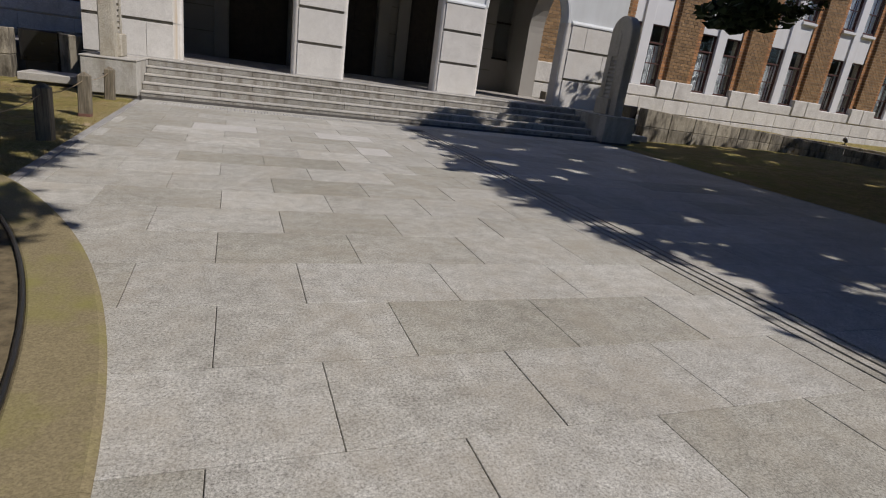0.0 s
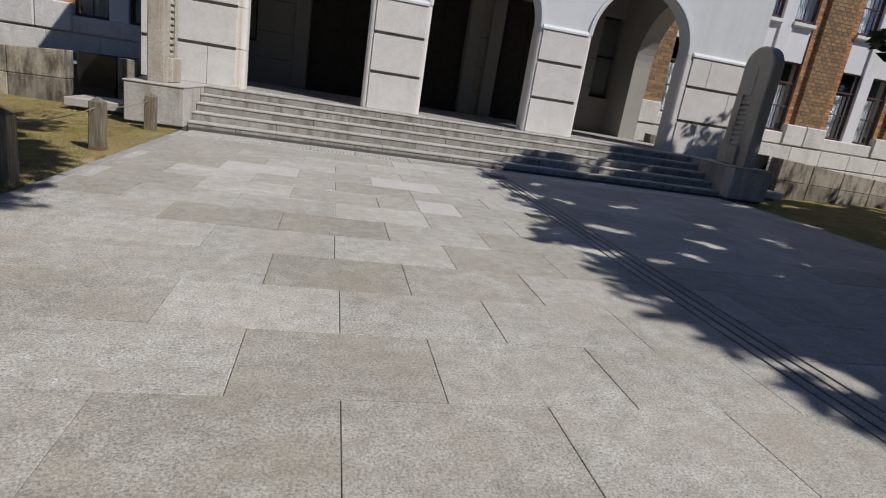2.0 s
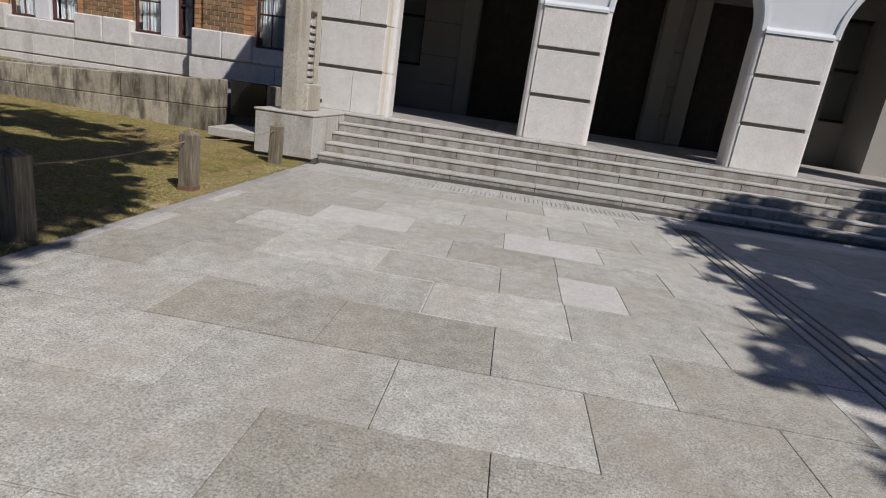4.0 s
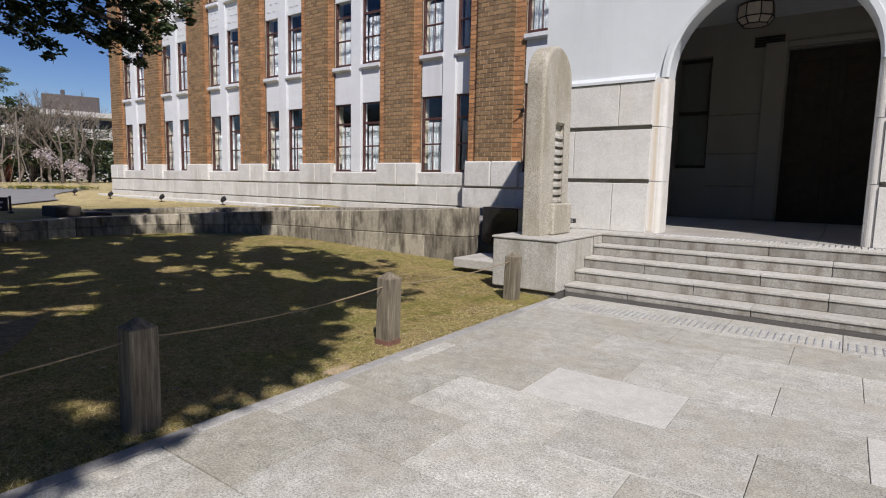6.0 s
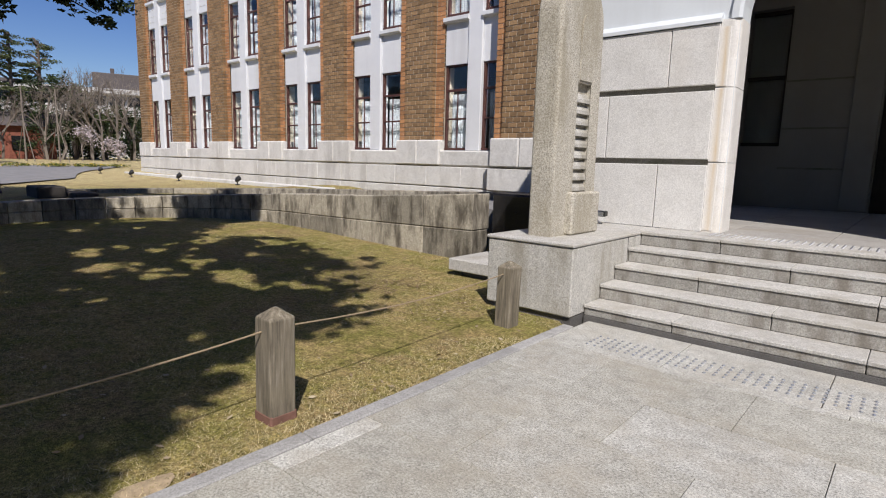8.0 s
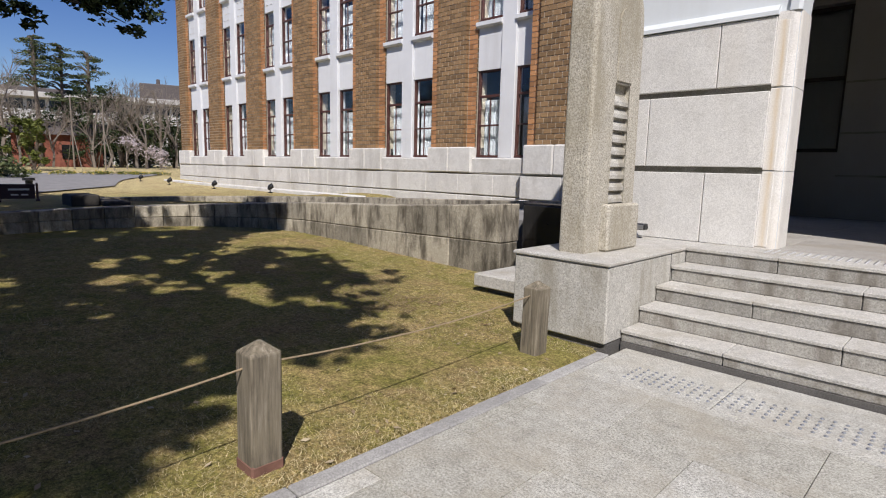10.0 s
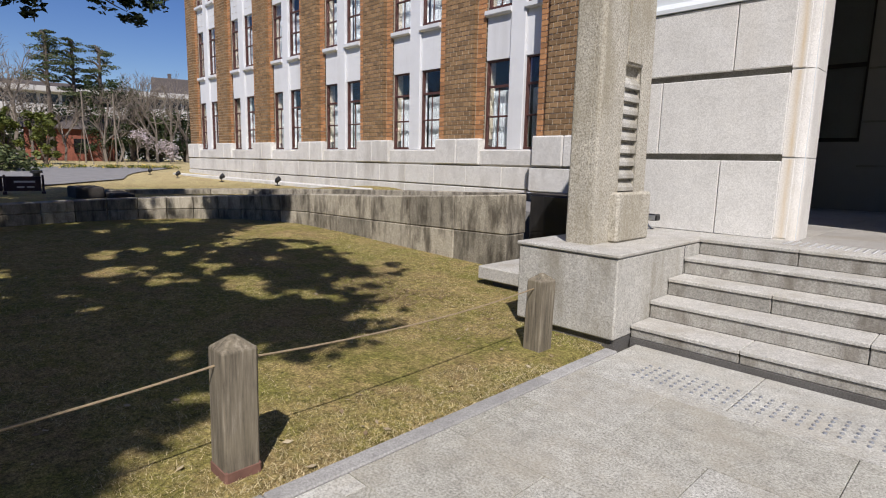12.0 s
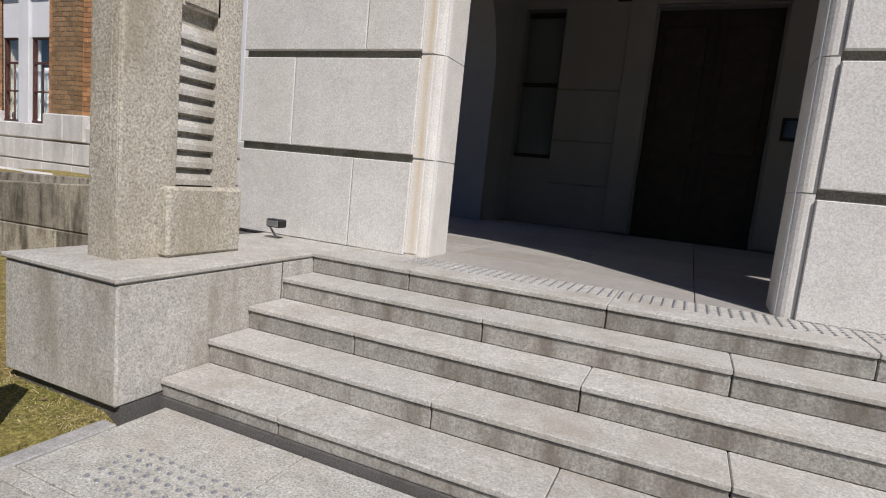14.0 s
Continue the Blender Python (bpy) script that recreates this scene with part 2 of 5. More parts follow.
POSTWOOD = wood_post()


def turf():
    m, t, b = nodes_of("patchy spring turf", 0.95, spec=0.15)
    v = coords(t)
    big = noise_of(t, v, 0.5, 6, 0.7)
    mid = noise_of(t, v, 3.2, 9, 0.8)
    fine = noise_of(t, v, 70, 3, 0.8)
    c = ramp(t, fine, (0.3, (0.09, 0.085, 0.016)), (0.7, (0.3, 0.275, 0.1)))
    straw = ramp(t, fine, (0.3, (0.17, 0.12, 0.055)), (0.7, (0.52, 0.41, 0.21)))
    c = mix(t, ramp(t, mid, (0.42, (0, 0, 0)), (0.6, (0.95,) * 3)), c, straw)
    c = mix(t, ramp(t, big, (0.46, (0, 0, 0)), (0.6, (0.6,) * 3)), c, mix(t, fine, (0.09, 0.1, 0.012), (0.27, 0.275, 0.085)))
    g = t.nodes.new("ShaderNodeNewGeometry")
    sx = t.nodes.new("ShaderNodeSeparateXYZ")
    t.links.new(g.outputs["Position"], sx.inputs[0])
    k = t.nodes.new("ShaderNodeMapRange")              # paleness of far blades sunlit at a low angle, put into straw colour
    k.inputs["From Min"].default_value, k.inputs["From Max"].default_value = -13.0, -24.0
    k.inputs["To Max"].default_value = 0.75
    t.links.new(sx.outputs["X"], k.inputs["Value"])
    c = mix(t, k.outputs[0], c, mix(t, fine, (0.4, 0.34, 0.19), (0.6, 0.53, 0.33)))
    bare = ramp(t, noise_of(t, v, 1.1, 8, 0.75), (0.52, (0, 0, 0)), (0.64, (0.8,) * 3))
    c = mix(t, bare, c, mix(t, fine, (0.1, 0.066, 0.034), (0.4, 0.3, 0.17)))
    c = mix(t, 0.75, c, ramp(t, noise_of(t, v, 44, 4, 0.8), (0.36, (0.4, 0.38, 0.34)), (0.62, (1.5, 1.48, 1.42))), "MULTIPLY")
    c = mix(t, 0.8, c, ramp(t, noise_of(t, v, 15, 7, 0.8), (0.34, (0.36, 0.34, 0.31)), (0.64, (1.65, 1.6, 1.5))), "MULTIPLY")
    t.links.new(c, b.inputs["Base Color"])
    bump(t, b, fine, 0.9, 0.02)
    return m


TURF = turf()


def leafy(name, dark, light, trans=0.25, rough=0.6):
    m, t, b = nodes_of(name, rough, spec=0.25)
    g = t.nodes.new("ShaderNodeNewGeometry")
    c = ramp(t, g.outputs["Random Per Island"], (0.0, dark), (1.0, light))
    t.links.new(c, b.inputs["Base Color"])
    return m


NEEDLE = leafy("dark evergreen foliage", (0.018, 0.032, 0.012), (0.06, 0.085, 0.03))
NEEDLE2 = leafy("grey-green pine needles", (0.035, 0.055, 0.02), (0.13, 0.15, 0.06))
SHRUB = leafy("yellow-green shrub leaves", (0.06, 0.08, 0.015), (0.17, 0.19, 0.045))
BLOSSOM = leafy("pale cherry blossom", (0.42, 0.36, 0.37), (0.66, 0.59, 0.6))
BLADE = leafy("short dry grass blades", (0.13, 0.125, 0.025), (0.72, 0.6, 0.36))
PALEMORTAR = plain("pale joint mortar", (0.5, 0.485, 0.445), 0.95, vary=0.25, scale=18)
JOINT = plain("sandy joint mortar", (0.11, 0.1, 0.085), 0.95, vary=0.6, scale=3)
NEEDLEFALL = leafy("brown fallen needles", (0.11, 0.075, 0.04), (0.34, 0.25, 0.145))
LITTER = leafy("dry leaf litter", (0.16, 0.1, 0.05), (0.5, 0.42, 0.28))
BARK = plain("grey-brown bark", (0.13, 0.105, 0.085), 0.95, vary=0.35, scale=8, bumps=0.6)
BARETWIG = plain("grey bare twigs", (0.2, 0.17, 0.14), 0.95, vary=0.25, scale=8)


def glass_mat():
    m, t, b = nodes_of("window glass", 0.03, spec=0.5)
    b.inputs["Base Color"].default_value = (0.9, 0.95, 0.97, 1)
    b.inputs["Transmission Weight"].default_value = 1.0
    b.inputs["IOR"].default_value = 1.45
    return m


GLASS = glass_mat()


# ---------------------------------------------------------------- mesh tools
def part(name, bm, material, parent=None, label=""):
    me = bpy.data.meshes.new(name)
    if isinstance(bm, bmesh.types.BMesh):
        bm.normal_update()
        bm.to_mesh(me)
        bm.free()
    else:
        me.from_pydata(bm[0], [], bm[1])
    me.materials.append(material)
    ob = new(name, me)
    ob.parent = parent
    if label:
        ob["label"] = label
    return ob


def box_data(x0, x1, y0, y1, z0, z1, c=0.0):
    """A box with chamfered edges, as vertices and faces."""
    if x0 > x1:
        x0, x1 = x1, x0
    lo, hi = (x0, y0, z0), (x1, y1, z1)
    c = min(c, 0.45 * min(h - l for l, h in zip(lo, hi)))
    if c <= 0:
        vs = [(x, y, z) for x in (x0, x1) for y in (y0, y1) for z in (z0, z1)]
        return vs, [(0, 1, 3, 2), (4, 6, 7, 5), (0, 4, 5, 1), (2, 3, 7, 6), (0, 2, 6, 4), (1, 5, 7, 3)]
    vs, idx = [], {}
    for ix in (0, 1):
        for iy in (0, 1):
            for iz in (0, 1):
                k = (ix, iy, iz)
                p = [(lo[a], hi[a])[k[a]] for a in range(3)]
                q = [p[a] + (c if k[a] == 0 else -c) for a in range(3)]
                for a in range(3):
                    w = list(q)
                    w[a] = p[a]
                    idx[k, a] = len(vs)
                    vs.append(tuple(w))
    fs = []
    for a in range(3):
        b, d = (a + 1) % 3, (a + 2) % 3
        for s in (0, 1):
            def key(i, j):
                k = [0, 0, 0]
                k[a], k[b], k[d] = s, i, j
                return tuple(k)
            f = [idx[key(i, j), a] for i, j in ((0, 0), (1, 0), (1, 1), (0, 1))]
            fs.append(tuple(f if s else f[::-1]))
        for i in (0, 1):
            for j in (0, 1):
                k0, k1 = [0, 0, 0], [0, 0, 0]
                k0[b], k0[d], k1[b], k1[d], k0[a], k1[a] = i, j, i, j, 0, 1
                k0, k1 = tuple(k0), tuple(k1)
                f = [idx[k0, b], idx[k1, b], idx[k1, d], idx[k0, d]]
                fs.append(tuple(f if i != j else f[::-1]))
    for k in [(i, j, l) for i in (0, 1) for j in (0, 1) for l in (0, 1)]:
        f = [idx[k, a] for a in range(3)]
        fs.append(tuple(f if sum(k) % 2 else f[::-1]))
    return vs, fs


def join(datas):
    vs, fs = [], []
    for v, f in datas:
        n = len(vs)
        vs.extend(v)
        fs.extend(tuple(i + n for i in q) for q in f)
    return vs, fs


def block(name, x0, x1, y0, y1, z0, z1, material, parent=None, c=0.01, label=""):
    return part(name, box_data(x0, x1, y0, y1, z0, z1, c), material, parent, label)


SHARED = {}


def piece(name, x, y, z, sx, sy, sz, material, parent, c=0.008, rz=0.0):
    """One stone, slab or brick of a run, sharing its mesh with those alike. x, y, z: middle of its base."""
    key = (name, round(sx, 3), round(sy, 3), round(sz, 3), material.name, c)
    if key not in SHARED:
        me = bpy.data.meshes.new(name)
        v, f = box_data(-sx / 2, sx / 2, -sy / 2, sy / 2, 0, sz, c)
        me.from_pydata(v, [], f)
        me.materials.append(material)
        SHARED[key] = me
    ob = new(name, SHARED[key])
    ob.parent = parent
    ob.matrix_basis = pose(x, y, z, 0, 0, rz)
    return ob


def empty(name, x=0, y=0, z=0, **tags):
    ob = new(name)
    ob.empty_display_size = 0.1
    ob.location = (x, y, z)
    return tagged(ob, **tags)


def tube(points, radii, sides=6):
    """A tapered tube through points."""
    vs, fs = [], []
    for i, p in enumerate(points):
        p = Vector(p)
        a = Vector(points[max(i - 1, 0)])
        b = Vector(points[min(i + 1, len(points) - 1)])
        d = (b - a).normalized()
        u = d.cross(Vector((0.31, 0.17, 0.93))).normalized()
        w = d.cross(u)
        for k in range(sides):
            an = 2 * math.pi * k / sides
            vs.append(tuple(p + radii[i] * (math.cos(an) * u + math.sin(an) * w)))
        if i:
            n = (i - 1) * sides
            for k in range(sides):
                fs.append((n + k, n + (k + 1) % sides, n + sides + (k + 1) % sides, n + sides + k))
    fs.append(tuple(range(sides))[::-1])
    fs.append(tuple(range(len(vs) - sides, len(vs))))
    return vs, fs


def MX(x, side):
    """x on the west side, or mirrored across the entrance's axis on the east side."""
    return x if side < 0 else 2 * AX - x


def structure(ob, label=""):
    return tagged(ob, label=label, kind="structure")


# ---------------------------------------------------------------- ground
WALL_Y = 16.0                 # outer face of the carriage ramp's south wall


def ramp_curve(off):
    """Plan of the west carriage ramp: straight from the porch, then bending south. off: metres outward."""
    pts = [(-2.36 - 0.25 * i, WALL_Y + off) for i in range(26)]
    for i in range(1, 46):
        a = i / 45 * math.radians(97)
        pts.append((-8.6 - (3.5 + off) * math.sin(a), 12.0 + (4.0 + off) * math.cos(a)))
    x, y = pts[-1]
    for i in range(1, 14):
        pts.append((x + 0.012 * i * i, y - 0.3 * i))
    return pts


def smooth(a, b, t):
    t = min(1, max(0, (t - a) / (b - a)))
    return t * t * (3 - 2 * t)


def ground_z(x, y):
    xm = x if x < AX else 2 * AX - x
    if -1.0 < xm:
        return -0.06
    z = -0.06 + 0.06 * smooth(-1.0, -1.12, xm)
    z += 0.12 * smooth(-3.0, -9.0, xm) * smooth(6, 14, y)
    z += 0.26 * smooth(-12.0, -14.5, xm)
    d = math.hypot(x - AX, y - 10)
    z += 0.45 * smooth(30, 62, d)
    if xm > -12.3 and 16.2 < y < 22.4 and z > 0.05:
        z = 0.05
    if y > 16.3 and xm > -16:
        z = max(z, 0.0) + 0.12 * smooth(17.5, 21.5, y) * smooth(-8, -12, xm)
    z += 0.012 * noise.noise(Vector((x * 0.9, y * 0.9, 0)))
    return z


def axis_steps(lo, hi, step, far):
    vals, v, s = [], lo, step
    while v > -far:
        s *= 1.25
        v -= s
        vals.append(v)
    vals = vals[::-1] + [lo + i * step for i in range(int((hi - lo) / step) + 1)]
    v, s = vals[-1], step
    while v < far:
        s *= 1.25
        v += s
        vals.append(v)
    return vals


gx = sorted(set(axis_steps(-18, 27, 0.5, 900) + [-1.0, -1.13, 10.3, 10.43]))
gy = axis_steps(-4, 24, 0.5, 900)
gv = [(x, y, ground_z(x, y)) for y in gy for x in gx]
nx = len(gx)
gf = [(j * nx + i, j * nx + i + 1, (j + 1) * nx + i + 1, (j + 1) * nx + i) for j in range(len(gy) - 1) for i in range(nx - 1)]
ground = structure(part("ground", (gv, gf), TURF), "patchy green and straw-coloured lawn reaching to the trees")
for p in ground.data.polygons:
    p.use_smooth = True

# drive across the lawn to the west
near_edge = [(-16.5, 4.0), (-17.6, 9.5), (-19.5, 12.6), (-25.0, 16.6), (-31.5, 18.6)]
far_edge = [(-41.0, 2.0), (-40.5, 9.0), (-40.0, 14.0), (-39.5, 18.5), (-39.0, 23.5)]
rv, rf = [], []
for i in range(41):
    u = i / 10
    k = min(int(u), 3)
    a, b = [Vector(e[k]).lerp(Vector(e[k + 1]), u - k) for e in (near_edge, far_edge)]
    for j in range(13):
        q = a.lerp(b, j / 12)
        rv.append((q.x, q.y, ground_z(q.x, q.y) + 0.05))
    if i:
        n = (i - 1) * 13
        rf += [(n + j, n + j + 1, n + 14 + j, n + 13 + j) for j in range(12)]
structure(part("road", (rv, rf), ASPHALT), "pale grey worn asphalt drive across the lawn")

# ---------------------------------------------------------------- forecourt bed under the slabs
pavement = structure(block("pavement", -0.94, 2 * AX + 0.94, -6, 13.97, -0.3, -0.01, JOINT, c=0), "pale granite slab paving leading to the entrance steps")

# ---------------------------------------------------------------- steps, landing and porch floor
RISE, TREAD, STEP_Y = 0.15, 0.325, 13.96
LAND = 5 * RISE
STEP_W = -0.99
STEP_E = 2 * AX + 0.79           # the east pedestal stands a little closer in
stairs = structure(empty("stairs"), "five wide pale granite steps up to the porch")
for k in range(5):
    y0 = STEP_Y + k * TREAD
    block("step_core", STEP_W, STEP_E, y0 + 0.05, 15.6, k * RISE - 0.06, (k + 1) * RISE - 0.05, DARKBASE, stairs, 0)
floor = structure(block("floor", -2.33, 2 * AX + 2.33, 15.62, 22.2, 0.2, LAND - 0.03, DARKBASE, c=0), "granite porch floor")

# ---------------------------------------------------------------- porch
FRONT, BACK = 15.9, 16.27          # front wall's plain face and inner face
WEST = -2.33
TOP = 7.2
SPRING = 3.06
ARCHES = [(-0.345, 2.135), (3.42, 5.88), (7.165, 9.645)]
CEIL = 5.35
EAVES_Z = 13.4


def arch_wall(name, ends, openings, f0, f1, base, top, spring, place, material, label, n=28):
    """A wall along u between f0 and f1 with round-headed openings. place(u, f, z) gives the point."""
    us = {ends[0], ends[1]}
    for a, b in openings:
        for i in range(n + 1):
            us.add(round((a + b) / 2 - (b - a) / 2 * math.cos(math.pi * i / n), 5))
    us = sorted(us)

    def low(u, mid):
        for a, b in openings:
            if a - 1e-4 <= u <= b + 1e-4 and a < mid < b:
                r, c = (b - a) / 2, (a + b) / 2
                return spring + math.sqrt(max(0, r * r - (u - c) ** 2))
        return base
    bm = bmesh.new()
    def quad(*ps):
        bm.faces.new([bm.verts.new(place(*p)) for p in ps])
    for u0, u1 in zip(us, us[1:]):
        mid = (u0 + u1) / 2
        z0, z1 = low(u0, mid), low(u1, mid)
        quad((u0, f0, z0), (u1, f0, z1), (u1, f0, top), (u0, f0, top))
        quad((u0, f1, z0), (u0, f1, top), (u1, f1, top), (u1, f1, z1))
        quad((u0, f0, top), (u1, f0, top), (u1, f1, top), (u0, f1, top))
        quad((u0, f0, z0), (u0, f1, z0), (u1, f1, z1), (u1, f0, z1))
    for a, b in openings:
        quad((a, f0, base), (a, f0, spring), (a, f1, spring), (a, f1, base))
        quad((b, f0, base), (b, f1, base), (b, f1, spring), (b, f0, spring))
    for u in ends:
        quad((u, f0, base), (u, f1, base), (u, f1, top), (u, f0, top))
    bmesh.ops.remove_doubles(bm, verts=bm.verts, dist=1e-4)
    bmesh.ops.recalc_face_normals(bm, faces=bm.faces)
    return structure(part(name, bm, material), label)


wall_porch = arch_wall("wall_south", (WEST, 2 * AX - WEST), ARCHES, FRONT, BACK, LAND, TOP, SPRING, lambda u, f, z: (u, f, z), PLASTER, "porch front with three round arches, pale plaster above stone piers")
for side, nm in ((-1, "wall_west"), (1, "wall_east")):
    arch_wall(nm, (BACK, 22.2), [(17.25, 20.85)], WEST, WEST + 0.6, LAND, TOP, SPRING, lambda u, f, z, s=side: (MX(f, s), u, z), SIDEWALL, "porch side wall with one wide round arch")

# rusticated pier stones, proud of the plaster
JOINTS = [(LAND, 1.50), (1.565, 2.315), (2.38, 3.02)]
pier_spans = [(WEST, -0.53), (2.24, 3.33)]
pier_spans += [(2 * AX - b, 2 * AX - a) for a, b in pier_spans][::-1]
for a, b in pier_spans:
    pier = structure(empty("pier"), "pale bush-hammered stone pier with deep level joints")
    for k, (z0, z1) in enumerate(JOINTS):
        if b - a > 1.4:
            cut = (-1.08, -1.745, -1.04)[k] if a < AX else 2 * AX - (-1.08, -1.745, -1.04)[k]
            spans = [(a, cut - 0.004), (cut + 0.004, b)]
            block("joint_fill", cut - 0.02, cut + 0.02, FRONT - 0.02, FRONT - 0.001, z0 + 0.01, z1 - 0.01, GROOVE, pier, 0)
        else:
            spans = [(a, b)]
        for p, q in spans:
            piece("pier_stone", (p + q) / 2, (FRONT + 15.84) / 2, z0, q - p, FRONT - 15.84, z1 - z0, BLOCK, pier, 0.006)
    for za, zb in ((1.49, 1.575), (2.305, 2.39)):
        block("joint_fill", a + 0.004, b - 0.004, FRONT - 0.016, FRONT - 0.002, za, zb, GROOVE, pier, 0)
    bm = bmesh.new()
    cap = [(15.82, 3.03), (15.82, 3.07), (15.87, 3.13), (15.9, 3.13), (15.9, 3.03)]
    vs = [[bm.verts.new((x, y, z)) for y, z in cap] for x in (a - 0.01, b + 0.01)]
    for i in range(5):
        bm.faces.new((vs[0][i], vs[0][(i + 1) % 5], vs[1][(i + 1) % 5], vs[1][i]))
    bm.faces.new(vs[0][::-1]), bm.faces.new(vs[1])
    bmesh.ops.recalc_face_normals(bm, faces=bm.faces)
    part("pier_cap", bm, PLASTER, pier)

# rounded jambs beside each arch
def jamb(x_open, x_block):
    d = 1 if x_block > x_open else -1
    w = abs(x_block - x_open)
    prof = [(x_open - 0.005 * d, 16.28)]
    r = 0.085
    for i in range(7):
        a = i / 6 * math.pi / 2
        prof.append((x_open + d * (r - 0.012 - r * math.cos(a)), 15.865 + r - r * math.sin(a)))
    prof += [(x_open + d * (w - 0.004), 15.865), (x_open + d * (w - 0.004), 15.91), (x_open + d * 0.03, 16.28)]
    ob = structure(empty("door_jamb"), "rounded pale stone arch jamb with rust streaks")
    for z0, z1 in ((LAND, 1.53), (1.538, 2.343), (2.351, 3.06)):
        bm = bmesh.new()
        lo = [bm.verts.new((x, y, z0)) for x, y in prof]
        hi = [bm.verts.new((x, y, z1)) for x, y in prof]
        n = len(prof)
        for i in range(n):
            bm.faces.new((lo[i], lo[(i + 1) % n], hi[(i + 1) % n], hi[i]))
        bm.faces.new(lo[::-1]), bm.faces.new(hi)
        bmesh.ops.recalc_face_normals(bm, faces=bm.faces)
        part("jamb_stone", bm, JAMB, ob)


for z0, z1 in ((LAND + 0.02, 1.52), (1.545, 2.335), (2.36, 2.98)):
    structure(block("trim", -0.528, -0.42, 15.858, 15.866, z0, z1, RUST, c=0.001), "ochre rust streak down the stone corner")
jamb(-0.345, -0.53), jamb(2.135, 2.24), jamb(3.42, 3.33), jamb(5.88, 5.97), jamb(7.165, 7.06), jamb(9.645, 9.83)

# unseen blocks added behind the piers to keep sun off the porch floor
for a_, b_ in ((2.45, 3.1), (6.2, 6.85)):
    structure(block("pilaster", a_, b_, BACK + 0.01, 17.15, LAND, CEIL, PORCHWALL, c=0.03), "unseen block added behind the porch pier against the sun")

# moulded ring round each arch
for a, b in ARCHES:
    c, r = (a + b) / 2, (b - a) / 2
    bm = bmesh.new()
    prof = [(r - 0.012, 15.93), (r - 0.012, 15.885), (r + 0.02, 15.86), (r + 0.09, 15.86), (r + 0.1, 15.905)]
    rows = []
    for i in range(33):
        an = math.pi * i / 32
        rows.append([bm.verts.new((c - q * math.cos(an), y, SPRING + q * math.sin(an))) for q, y in prof])
    for p, q in zip(rows, rows[1:]):
        for k in range(4):
            bm.faces.new((p[k], p[k + 1], q[k + 1], q[k]))
    bmesh.ops.recalc_face_normals(bm, faces=bm.faces)
    structure(part("trim", bm, PLASTER), "plain raised ring round the arch")

# porch inside: back wall with windows and doors, ceiling
DOORS = [(0.6, 2.5), (3.7, 5.6), (6.8, 8.7)]
PWINS = [(-1.85, -0.98), (2 * AX + 0.98, 2 * AX + 1.85)]
back = structure(empty("wall_north"), "porch back wall of coursed stone, dimness in its colour")
holes = sorted([(a, b, LAND, 4.62) for a, b in DOORS] + [(a, b, 1.95, 4.64) for a, b in PWINS])
x = WEST + 0.6
for a, b, z0, z1 in holes:
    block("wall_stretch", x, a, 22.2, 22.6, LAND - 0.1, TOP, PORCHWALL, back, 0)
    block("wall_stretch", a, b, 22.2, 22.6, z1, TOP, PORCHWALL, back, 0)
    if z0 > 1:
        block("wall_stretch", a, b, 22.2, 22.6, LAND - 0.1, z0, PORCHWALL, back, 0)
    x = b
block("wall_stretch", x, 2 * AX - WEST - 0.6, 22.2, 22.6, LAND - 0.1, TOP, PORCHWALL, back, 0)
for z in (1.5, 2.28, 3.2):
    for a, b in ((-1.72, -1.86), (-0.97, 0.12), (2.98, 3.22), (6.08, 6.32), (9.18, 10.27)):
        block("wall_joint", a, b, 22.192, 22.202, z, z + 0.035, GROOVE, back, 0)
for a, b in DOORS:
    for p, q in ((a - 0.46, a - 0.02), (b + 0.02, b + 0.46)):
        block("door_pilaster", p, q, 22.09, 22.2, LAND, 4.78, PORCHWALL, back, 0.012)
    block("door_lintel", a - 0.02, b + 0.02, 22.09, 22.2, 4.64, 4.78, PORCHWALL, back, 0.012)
ceiling = structure(block("ceiling", WEST + 0.6, 2 * AX - WEST - 0.6, BACK, 22.2, CEIL, CEIL + 0.25, PLASTER, c=0), "plain pale porch ceiling")
structure(block("roof", WEST - 0.1, 2 * AX - WEST + 0.1, 15.8, 22.3, TOP, TOP + 0.3, PLASTER, c=0.03), "flat porch roof with a plain parapet")
for i, (a, b) in enumerate(DOORS):
    door = structure(empty(f"door_{i + 1}", (a + b) / 2, 22.5, LAND), "tall dark wooden double door, shut")
    for s in (-1, 1):
        w = (b - a) / 2
        block("door_leaf", s * 0.004 if s > 0 else -w, w if s > 0 else -0.004, -0.08, 0.0, 0, 3.87, DOORWOOD, door, 0.01)
        for z0, z1 in ((0.2, 1.3), (1.5, 3.6)):
            block("door_panel", s * 0.14, s * (w - 0.12), -0.1, -0.07, z0, z1, DOORWOOD, door, 0.02)
    block("meeting_strip", -0.025, 0.025, -0.1, -0.005, 0.0, 3.86, DOORWOOD, door, 0.005)
    block("threshold", -(b - a) / 2, (b - a) / 2, -0.12, 0.05, -0.05, 0.02, DOORWOOD, door, 0)
